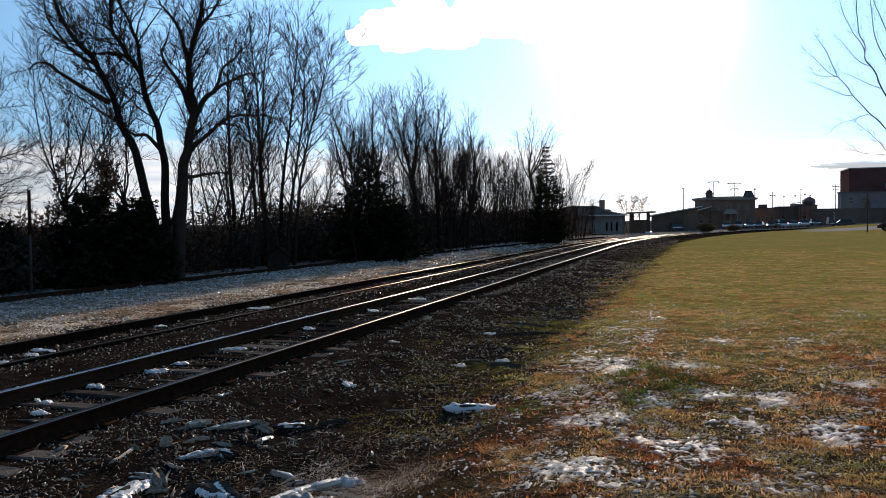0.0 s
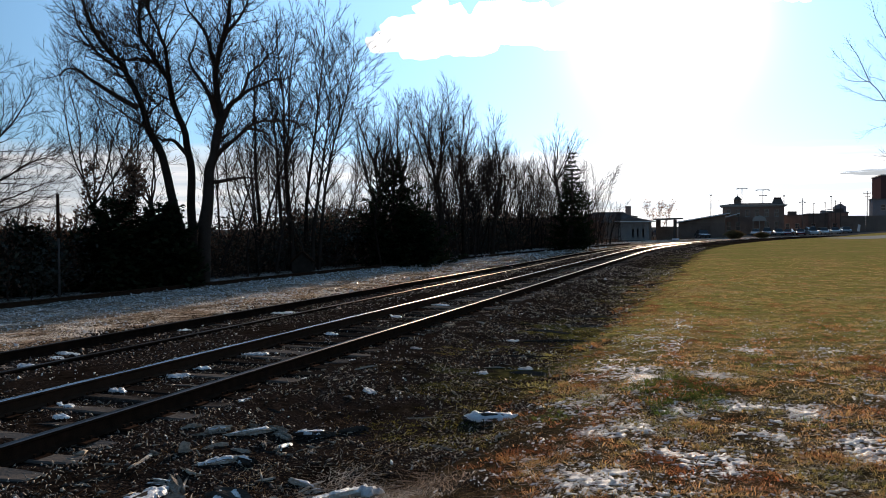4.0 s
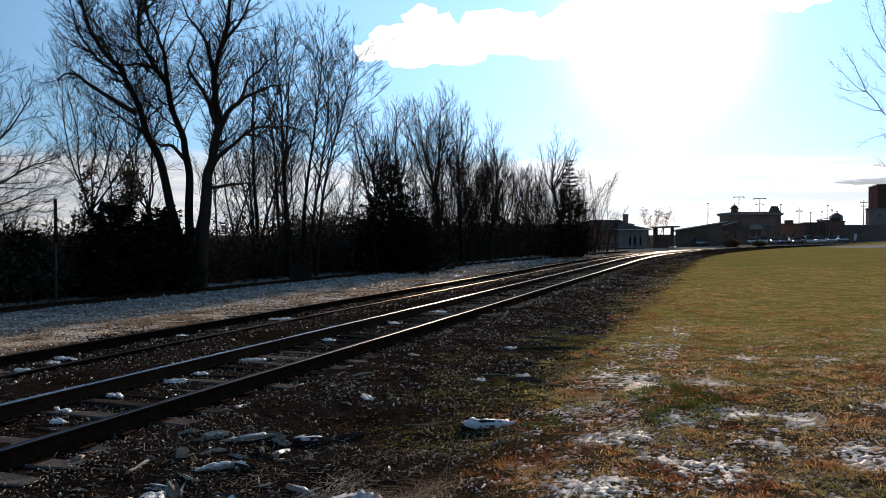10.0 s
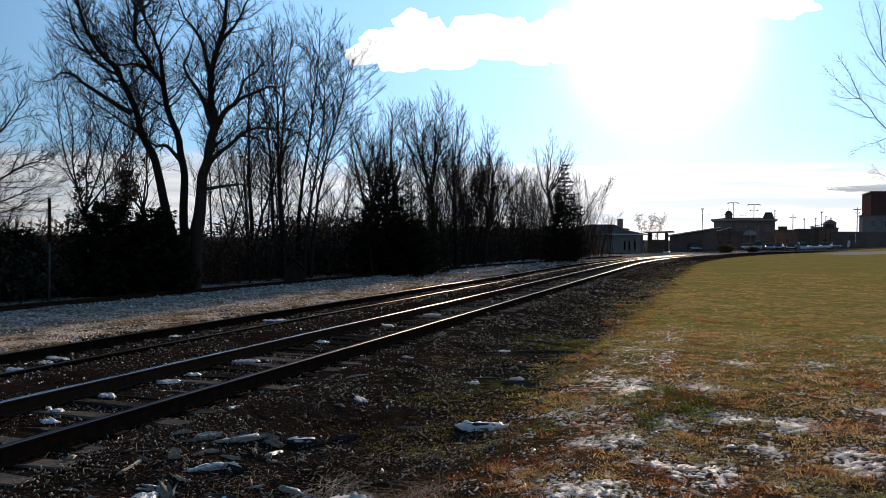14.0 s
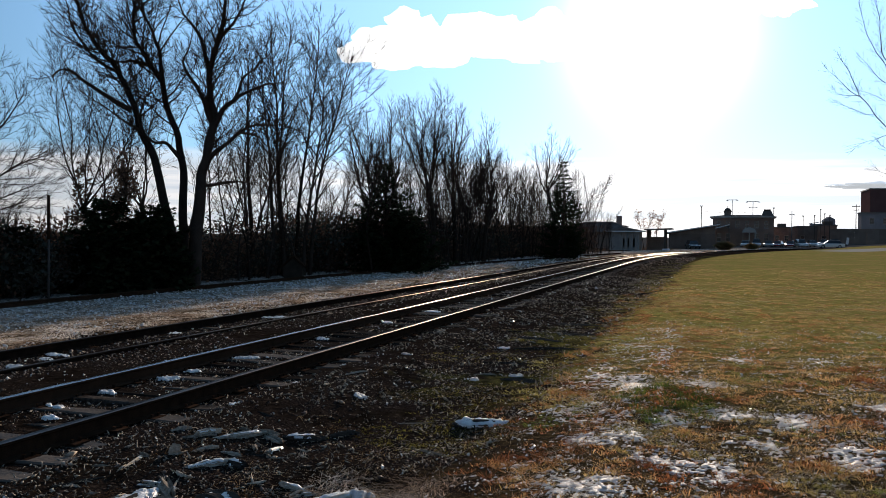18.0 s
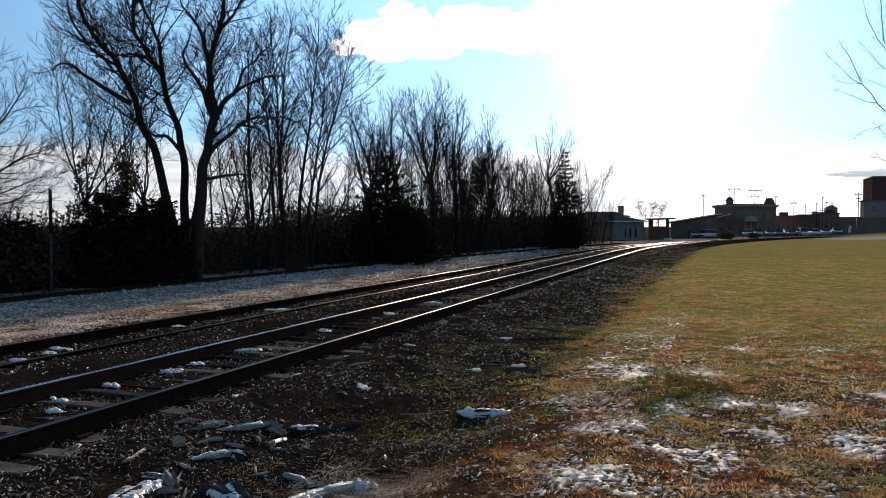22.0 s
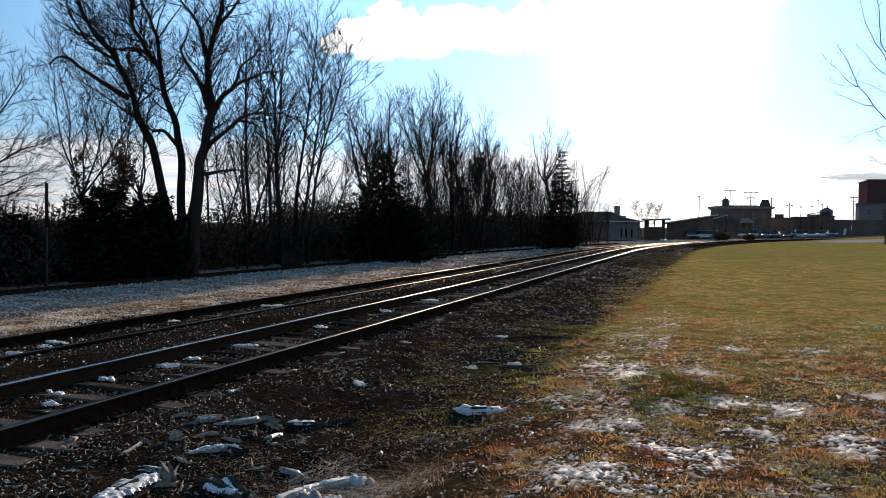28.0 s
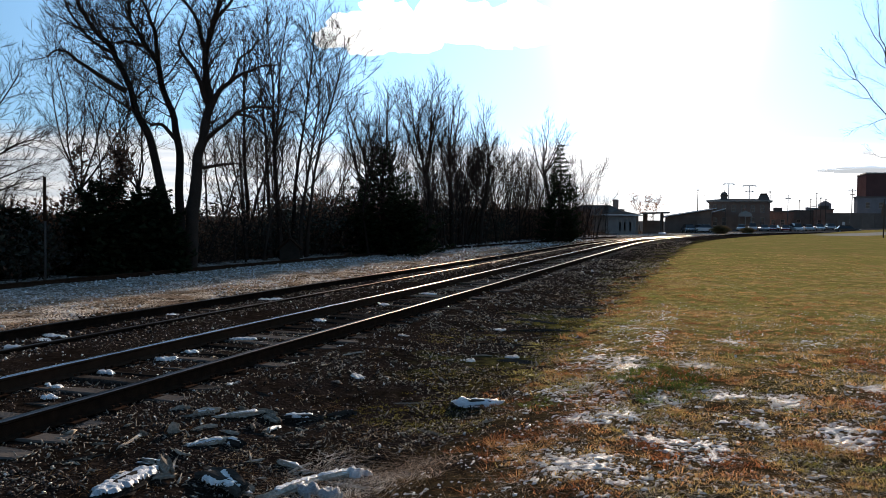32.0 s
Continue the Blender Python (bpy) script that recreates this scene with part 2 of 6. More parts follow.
PROFILE = [(-400, -0.3), (-22, -0.25), (-19, -0.2), (-15.5, -0.22), (-11.6, -0.24), (-10.9, -0.3), (-9.4, -0.27), (-9.08, -0.175), (-8.3, -0.165), (-7.7, -0.19),
           (-5.4, -0.192), (-5.05, -0.164), (-4.5, -0.16), (-3.7, -0.25), (-2.4, -0.25), (-1.7, -0.12), (-0.6, -0.03), (1.5, 0.0), (60, 0.0), (400, 0.0)]


def ground_z(x, y):
    u = x - bend(y)
    for (a, za), (b, zb) in zip(PROFILE, PROFILE[1:]):
        if u <= b or b == 400:
            z = za + (zb - za) * smoothstep(a, b, u)
            break
    z += 0.85 * smoothstep(14, 34, x) * smoothstep(50, 105, y)
    near = 1.0 - smoothstep(40, 90, abs(x) + abs(y))
    if near > 0:
        rough = 0.35 if -9.5 < x < -4.6 else 1.0
        z += near * rough * (0.035 * noise.noise((x * 0.7, y * 0.7, 1.3)) + 0.022 * noise.noise((x * 2.3, y * 2.3, 7.1)))
    return z


def big_mesh(name, v, faces):
    """A mesh from an array of points and an array of faces with one number of corners."""
    me = bpy.data.meshes.new(name)
    n, k = faces.shape
    me.vertices.add(len(v))
    me.vertices.foreach_set("co", np.ascontiguousarray(v, dtype=np.float32).ravel())
    me.loops.add(n * k)
    me.loops.foreach_set("vertex_index", np.ascontiguousarray(faces, dtype=np.int32).ravel())
    me.polygons.add(n)
    me.polygons.foreach_set("loop_start", np.arange(0, n * k, k, dtype=np.int32))
    me.update(calc_edges=True)
    me.validate()
    return me

# ---- ground: one sheet to the horizon ----
def axis(points):
    out = []
    for a, b, step in points:
        n = max(1, round((b - a) / step))
        out += [a + (b - a) * i / n for i in range(n)]
    return out + [points[-1][1]]


def ground_material():
    m = bpy.data.materials.new("ground")
    m.use_nodes = True
    nt = m.node_tree
    N, L = nt.nodes.new, nt.links.new
    bsdf = nt.nodes["Principled BSDF"]
    co, sep = N("ShaderNodeTexCoord"), N("ShaderNodeSeparateXYZ")
    L(co.outputs["Object"], sep.inputs[0])

    def math_node(op, a, b=0.0, c=None):
        n = N("ShaderNodeMath")
        n.operation = op
        for i, v in enumerate((a, b) if c is None else (a, b, c)):
            if isinstance(v, (int, float)):
                n.inputs[i].default_value = v
            else:
                L(v, n.inputs[i])
        return n.outputs[0]

    def noise_node(scale, detail=4.0, stretch=None):
        n = N("ShaderNodeTexNoise")
        n.inputs["Scale"].default_value, n.inputs["Detail"].default_value = scale, detail
        if stretch:
            mp = N("ShaderNodeMapping")
            mp.inputs["Scale"].default_value = stretch
            L(co.outputs["Object"], mp.inputs[0])
            L(mp.outputs[0], n.inputs["Vector"])
        else:
            L(co.outputs["Object"], n.inputs["Vector"])
        return n.outputs["Fac"]

    def ramp(fac, *stops):
        r = N("ShaderNodeValToRGB")
        while len(r.color_ramp.elements) < len(stops):
            r.color_ramp.elements.new(0.5)
        for e, (p, c) in zip(r.color_ramp.elements, stops):
            e.position, e.color = p, (*c, 1)
        L(fac, r.inputs["Fac"])
        return r.outputs["Color"]

    def span(v, a, b):
        r = N("ShaderNodeMapRange")
        r.interpolation_type = "SMOOTHSTEP"
        r.inputs["From Min"].default_value, r.inputs["From Max"].default_value = a, b
        L(v, r.inputs["Value"])
        return r.outputs[0]

    def blend(fac, a, b):
        x = N("ShaderNodeMix")
        x.data_type = "RGBA"
        L(fac, x.inputs["Factor"])
        L(a, x.inputs["A"])
        L(b, x.inputs["B"])
        return x.outputs["Result"]

    x, y = sep.outputs["X"], sep.outputs["Y"]
    over = math_node("MAXIMUM", math_node("SUBTRACT", y, 58.0), 0.0)
    u = math_node("SUBTRACT", x, math_node("MULTIPLY", math_node("MULTIPLY", over, over), 0.0022))
    broad, mid, fine, grit = noise_node(0.35), noise_node(1.4, 5.0), noise_node(9.0, 6.0), noise_node(42.0, 4.0)
    wob = math_node("ADD", u, math_node("MULTIPLY_ADD", mid, 3.2, -1.6))
    wob = math_node("ADD", wob, math_node("MULTIPLY_ADD", fine, 0.7, -0.35))
    litter = ramp(fine, (0.35, (0.03, 0.02, 0.015)), (0.65, (0.1, 0.07, 0.05)))
    cinder = ramp(grit, (0.36, (0.006, 0.0045, 0.004)), (0.57, (0.02, 0.015, 0.0125)), (0.74, (0.1, 0.076, 0.066)))
    soil = ramp(fine, (0.35, (0.006, 0.0045, 0.0035)), (0.6, (0.018, 0.013, 0.01)), (0.78, (0.07, 0.05, 0.04)))
    cinder = blend(span(mid, 0.4, 0.62), cinder, soil)
    moss = ramp(fine, (0.38, (0.02, 0.02, 0.008)), (0.66, (0.08, 0.075, 0.025)))
    thatch = ramp(fine, (0.32, (0.22, 0.14, 0.052)), (0.5, (0.38, 0.25, 0.095)), (0.7, (0.5, 0.355, 0.15)))
    green = ramp(fine, (0.3, (0.17, 0.15, 0.042)), (0.7, (0.32, 0.28, 0.082)))
    frost = ramp(grit, (0.36, (0.1, 0.08, 0.06)), (0.52, (0.5, 0.46, 0.42)), (0.66, (0.85, 0.83, 0.81)))
    asphalt = ramp(grit, (0.3, (0.04, 0.04, 0.042)), (0.7, (0.085, 0.083, 0.08)))
    lawn = blend(span(math_node("MULTIPLY_ADD", mid, 0.45, math_node("MULTIPLY", broad, 0.7)), 0.42, 0.62), thatch, green)
    worn = ramp(fine, (0.34, (0.1, 0.06, 0.025)), (0.66, (0.33, 0.21, 0.085)))
    tussock = noise_node(3.2, 5.0)
    lawn = blend(span(tussock, 0.52, 0.68), lawn, worn)
    # darkened near ground: soil plus painted shade between the blades, fading with distance
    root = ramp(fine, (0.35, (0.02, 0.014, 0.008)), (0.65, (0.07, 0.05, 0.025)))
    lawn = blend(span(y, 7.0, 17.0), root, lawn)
    # snow lies in the strip beyond the second track, with straw and stones showing through
    strip = blend(span(math_node("ADD", fine, math_node("MULTIPLY", mid, 0.35)), 0.58, 0.74), frost, ramp(fine, (0.35, (0.04, 0.032, 0.024)), (0.65, (0.16, 0.13, 0.1))))
    # pale stubble towards the siding; its warm colour also carries the sunlit band
    straw = ramp(fine, (0.4, (0.04, 0.028, 0.018)), (0.55, (0.18, 0.13, 0.085)), (0.72, (0.6, 0.52, 0.42)))
    strip = blend(span(wob, -15.0, -12.6), strip, straw)
    c = blend(span(wob, -20.2, -19.4), litter, strip)
    c = blend(span(wob, -11.9, -11.1), c, cinder)
    mossy = math_node("MULTIPLY", math_node("MULTIPLY", span(wob, -3.9, -3.1), span(broad, 0.5, 0.6)), span(y, 8.0, 10.0))
    c = blend(mossy, c, moss)
    c = blend(span(wob, -2.7, -1.2), c, lawn)
    c = blend(span(math_node("ADD", y, math_node("MULTIPLY_ADD", mid, 6.0, -3.0)), 158.0, 161.0), c, asphalt)
    drive = math_node("MULTIPLY", math_node("MULTIPLY", span(x, 12.0, 17.0), span(y, 116.0, 119.0)), math_node("SUBTRACT", 1.0, span(y, 136.0, 139.0)))
    c = blend(drive, c, ramp(fine, (0.3, (0.26, 0.24, 0.21)), (0.7, (0.42, 0.4, 0.36))))
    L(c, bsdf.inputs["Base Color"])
    bsdf.inputs["Roughness"].default_value, bsdf.inputs["Specular IOR Level"].default_value = 1.0, 0.0
    bsdf.inputs["IOR"].default_value = 1.0
    b = N("ShaderNodeBump")
    b.inputs["Strength"].default_value, b.inputs["Distance"].default_value = 0.7, 0.03
    L(math_node("ADD", fine, math_node("MULTIPLY", grit, 0.7)), b.inputs["Height"])
    L(b.outputs[0], bsdf.inputs["Normal"])
    return m


def make_ground():
    xs = axis([(-3000, -400, 650), (-400, -60, 34), (-60, -22, 2.0), (-22, -12, 0.4), (-12, 4, 0.11), (4, 14, 0.5), (14, 60, 4), (60, 400, 34), (400, 3000, 650)])
    ys = axis([(-3000, -300, 675), (-300, -20, 28), (-20, 3, 1.5), (3, 14, 0.11), (14, 26, 0.3), (26, 60, 1.0), (60, 200, 4), (200, 400, 20), (400, 4000, 600)])
    v = [(x, y, ground_z(x, y)) for y in ys for x in xs]
    n = len(xs)
    f = [(j * n + i, j * n + i + 1, (j + 1) * n + i + 1, (j + 1) * n + i) for j in range(len(ys) - 1) for i in range(n - 1)]
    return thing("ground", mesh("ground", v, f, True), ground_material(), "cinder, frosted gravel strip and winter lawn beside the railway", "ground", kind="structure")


make_ground()


# ---- the tracks ----
RAIL_SECTION = [(-0.07, 0), (0.07, 0), (0.07, 0.012), (0.012, 0.03), (0.009, 0.125), (0.036, 0.14), (0.036, 0.163), (0.028, 0.17), (-0.028, 0.17),
                (-0.036, 0.163), (-0.036, 0.14), (-0.009, 0.125), (-0.012, 0.03), (-0.07, 0.012)]


def rail_mesh(name, line, top, y0, y1):
    ys = axis([(y0, 40, 2.0), (40, 58, 6.0), (58, y1, 3.0)])
    s, n = Shape(), len(RAIL_SECTION)
    for y in ys:
        wob = 0.008 * noise.noise((y * 0.25, line(0), 3.0))
        s.v += [(line(y) + x + wob, y, top(y) - 0.17 + z + wob * 0.6) for x, z in RAIL_SECTION]
    for j in range(len(ys) - 1):
        s.f += [(j * n + k, (j + 1) * n + k, (j + 1) * n + (k + 1) % n, j * n + (k + 1) % n) for k in range(n)]
    me = s.mesh(name)
    me.materials.append(RUST)
    me.materials.append(STEEL_HEAD)
    heads = {6, 7, 8}
    for i, p in enumerate(me.polygons):
        p.material_index = 1 if i % n in heads else 0
    return me


def tie_mesh(name, seed, length=2.55, wide=0.22, high=0.17):
    r = random.Random(seed)
    bm = bmesh.new()
    bmesh.ops.create_cube(bm, size=1.0)
    bmesh.ops.subdivide_edges(bm, edges=[e for e in bm.edges if abs(e.verts[0].co.x - e.verts[1].co.x) > 0.5], cuts=5)
    for v in bm.verts:
        v.co = Vector((v.co.x * length, v.co.y * wide, v.co.z * high - high / 2))
        end = abs(v.co.x) / (length / 2)
        v.co += Vector((r.uniform(-0.03, 0.03) * end, r.uniform(-0.014, 0.014), r.uniform(-0.016, 0.008)))
    bmesh.ops.bevel(bm, geom=[e for e in bm.edges if e.calc_face_angle(0) > 1.2], offset=0.012, segments=1, affect="EDGES")
    me = bpy.data.meshes.new(name)
    bm.to_mesh(me)
    bm.free()
    me.materials.append(TIE_WOOD)
    return me


def plate_mesh():
    s = Shape().box(-0.16, 0.16, -0.09, 0.09, 0.0, 0.016)
    for x in (-0.09, 0.09):
        for y in (-0.05, 0.05):
            s.box(x - 0.012, x + 0.012, y - 0.012, y + 0.012, 0.016, 0.045)
    me = s.mesh("tie_plate")
    me.materials.append(RUST)
    return me


def make_track(name, lines, top, y0, y1, label, tie_top, tie_y, spacing, head):
    track = thing(name, None, None, label, "railway track", kind="structure")
    for line in lines:
        rail = part("rail", rail_mesh("rail", line, top, y0, y1), None, track, "rusty rail with a worn bright head" if head is STEEL_HEAD else "dark rusty rail with a dull head")
        rail.data.materials[1] = head if line is not lines[0] or head is RUSTY_HEAD else DULL_HEAD
    ties, plate = [tie_mesh("tie", k) for k in range(6)], plate_mesh()
    r = random.Random(len(name))
    y = tie_y
    while y < y1 - 60:
        mid = (lines[0](y) + lines[1](y)) / 2
        skew = -math.degrees(math.atan(2 * 0.0022 * max(0, y - 58)))
        part("tie", ties[r.randrange(6)], None, track, at=pose(mid + r.uniform(-0.07, 0.07), y, top(y) + tie_top + r.uniform(-0.025, 0.01), r.uniform(-2, 2), r.uniform(-0.6, 0.6), skew + r.uniform(-2, 2)))
        if y < 30:
            for line in lines:
                part("tie_plate", plate, None, track, at=pose(line(y), y, top(y) - 0.178, 0, 0, skew))
        y += spacing * r.uniform(0.85, 1.15)
    return track


make_track("track_main", (lambda y: -5.62 + bend(y) - 0.003 * max(0, y - 20), lambda y: -7.12 + bend(y) - 0.003 * max(0, y - 20)), lambda y: 0.0, -4.0, 175.0,
           "main railway track on dark cinders with split wooden ties", -0.168, -3.0, 0.54, STEEL_HEAD)
make_track("track_siding", (lambda y: -9.13 + bend(y), lambda y: -10.6 + bend(y) + 0.006 * max(0, y - 12)), lambda y: -0.12, -4.0, 150.0,
           "rusty railway siding half sunk in dark cinders", -0.172, -2.7, 0.58, RUSTY_HEAD)
lone = rail_mesh("old_rail", lambda y: -17.5 + 0.03 * max(0, y - 12) + 0.0009 * max(0, y - 25) ** 2, lambda y: -0.08, -2.0, 95.0)
lone.materials[1] = RUST
thing("old_rail", lone, None, "single dark rusty rail lying along the snow", "rail", kind="structure")

# ---- bare trees ----
def turned(d, angle, r):
    """d turned by angle about a random axis square to it."""
    side = d.orthogonal().normalized()
    side.rotate(Matrix.Rotation(r.uniform(0, 2 * math.pi), 3, d))
    return (d * math.cos(angle) + side * math.sin(angle)).normalized()


class Grower:
    """Grows a bare tree: limbs along given lines, branches set round them by the golden angle, each rising and forking into twigs."""

    def __init__(self, seed, depth=3, twigs=3, up=0.12, kink=0.12, twig_length=0.5, thick=1.0, spread=0.8, fill=1.0, cap=3.0, bare=0.3):
        self.r = random.Random(seed)
        self.stems, self.crown = [], Shape()
        self.depth, self.twigs, self.up, self.kink, self.twig_length, self.thick, self.spread, self.fill, self.cap, self.bare = depth, twigs, up, kink, twig_length, thick, spread, fill, cap, bare

    def path(self, p, d, length, n, up=None):
        pts, lift = [p.copy()], self.up if up is None else up
        for _ in range(n):
            d = (d + Vector([self.r.gauss(0, self.kink) for _ in range(3)]) + Vector((0, 0, lift))).normalized()
            p = p + d * (length / n)
            pts.append(p.copy())
        return pts

    def along(self, pts, radius, level, tip=0.12, reach=None):
        """A limb along pts, and what grows from it; reach(t) gives the length of a branch at t."""
        n, r = len(pts), self.r
        length = sum((b - a).length for a, b in zip(pts, pts[1:]))
        radii = [radius * (1 - (1 - tip) * (i / (n - 1)) ** 0.65) for i in range(n)]
        sh = Shape() if level == 0 else self.crown
        if level == 0:
            self.stems.append(sh)
        sh.tube(pts, radii, (9, 5, 4, 3)[min(level, 3)], tip=level >= 2)
        if level >= self.depth:
            return
        count = max(2, round((3.4, 3.6, 4.6)[min(level, 2)] * self.fill * length))
        start = self.bare if level == 0 else 0.18
        turn = r.uniform(0, 6.28)
        for k in range(count):
            t = start + (1 - start) * ((k + r.random()) / count) ** (0.65 if level == 0 else 1.0)
            x = t * (n - 1)
            i = min(n - 2, int(x))
            p = pts[i].lerp(pts[i + 1], x - i)
            d = (pts[i + 1] - pts[i]).normalized()
            turn += 2.4 + r.gauss(0, 0.5)
            side = d.orthogonal().normalized()
            side.rotate(Matrix.Rotation(turn, 3, d))
            open_angle = r.uniform(0.55, 1.0) * self.spread
            way = (d * math.cos(open_angle) + side * math.sin(open_angle)).normalized()
            size = reach(t) * r.uniform(0.7, 1.15) if reach else min(self.cap, length * 0.5) * (1.1 - 0.7 * t) * r.uniform(0.55, 1.15)
            if size < self.twig_length * 1.5 or level + 1 >= self.depth:
                self.twig(p, way, self.twig_length * r.uniform(0.8, 1.6))
            else:
                self.along(self.path(p, way, size, 5 if level == 0 else 4), max(min(radii[i] * 0.65, 0.014 * size * self.thick ** 0.5 + 0.005), 0.0085 * self.thick), level + 1, 0.3)
        d = (pts[-1] - pts[-2]).normalized()
        for _ in range(2):
            self.twig(pts[-1], turned(d, r.uniform(0.1, 0.4), r), self.twig_length * r.uniform(0.9, 1.5))

    def twig(self, p, d, length):
        """A thin curved shoot with a few finer ones at sharp angles."""
        r = self.r
        rad = 0.0062 * self.thick
        a = p + d * length * 0.45
        e = (d + Vector((r.gauss(0, 0.2), r.gauss(0, 0.2), 0.22 + r.gauss(0, 0.15)))).normalized()
        b = a + e * length * 0.55
        self.crown.tube([p, a, b], [rad, rad * 0.8, 0], 3, tip=True)
        for k in range(self.twigs):
            s = (k + r.random()) / self.twigs
            q = p.lerp(a, 0.3 + 1.4 * s) if s < 0.5 else a.lerp(b, (s - 0.5) * 1.5)
            w = (turned(e if s > 0.5 else d, r.uniform(0.35, 0.8), r) + V(0, 0, 0.18)).normalized()
            self.crown.tube([q, q + w * length * r.uniform(0.3, 0.55) * (1.1 - 0.5 * s)], [rad * 0.75, 0], 3, tip=True)

    def build(self, name, label, at, group="", category="tree"):
        t = thing(name, None, None, label, category, group, at=at)
        for stem in self.stems:
            part("trunk", stem.mesh("trunk", True), BARK, t)
        part("crown", self.crown.mesh("crown"), TWIG, t, "bare fine branches")["kind"] = "stuff"
        return t


def V(*p):
    return Vector(p)


def rounded(g, pts, times=1, jitter=0.05):
    """A line through pts, bent a little between them and rounded at its corners."""
    pts = [V(*p) for p in pts]
    fine = [pts[0]]
    for a, b in zip(pts, pts[1:]):
        fine += [a.lerp(b, 0.5) + V(g.r.gauss(0, jitter), g.r.gauss(0, jitter), g.r.gauss(0, jitter * 0.5)), b]
    for _ in range(times):
        fine = [fine[0]] + [q for a, b in zip(fine, fine[1:]) for q in (a.lerp(b, 0.25), a.lerp(b, 0.75))] + [fine[-1]]
    return fine


def spire(seed, height, stems=1, lean=0.05, wide=1.6, girth=0.0105, **how):
    """A tree of one or several upright stems whose branches fill a rounded crown."""
    g = Grower(seed, **how)
    r = g.r
    for k in range(stems):
        a = 2 * math.pi * (k + r.random() * 0.6) / stems
        p = V(math.cos(a), math.sin(a), 0) * (0.3 * (stems > 1)) + V(0, 0, -0.3)
        d = V(math.cos(a) * lean, math.sin(a) * lean, 1).normalized()
        h = height * (r.uniform(0.86, 1.0) if k else 1.0)
        g.along(g.path(p, d, h, 10, 0.03), height * girth * min(1.7, g.thick) / stems ** 0.4, 0, 0.12, lambda t: wide * (1.1 - t) ** 0.42 * min(1.0, 0.3 + 1.5 * (t - 0.15)))
    return g


def fan_tree(seed, height, fork, limbs, wide, girth=0.2, **how):
    """A single trunk that forks into a fan of rising limbs."""
    g = Grower(seed, **how)
    r = g.r
    trunk = g.path(V(0, 0, -0.3), V(0.02, 0, 1), fork + 0.3, 5, 0.1)
    g.along(trunk, girth, 0, 0.7, lambda t: 1.2)
    top = trunk[-1]
    for k in range(limbs):
        a = 2 * math.pi * (k + r.random() * 0.5) / limbs
        out = wide * r.uniform(0.55, 1.0) * (0.35 if k == 0 else 1.0)
        tip = V(math.cos(a) * out, math.sin(a) * out, height * r.uniform(0.9, 1.0) - 0.06 * out * out)
        foot = top - V(0, 0, r.uniform(0.0, fork * 0.12))
        line = [foot, foot.lerp(tip, 0.33) + V(math.cos(a), math.sin(a), 0) * out * 0.12, foot.lerp(tip, 0.68) + V(math.cos(a), math.sin(a), 0) * out * 0.08, tip]
        g.along(rounded(g, [tuple(q) for q in line], 1, 0.08), girth * 0.5, 1, 0.12)
    return g


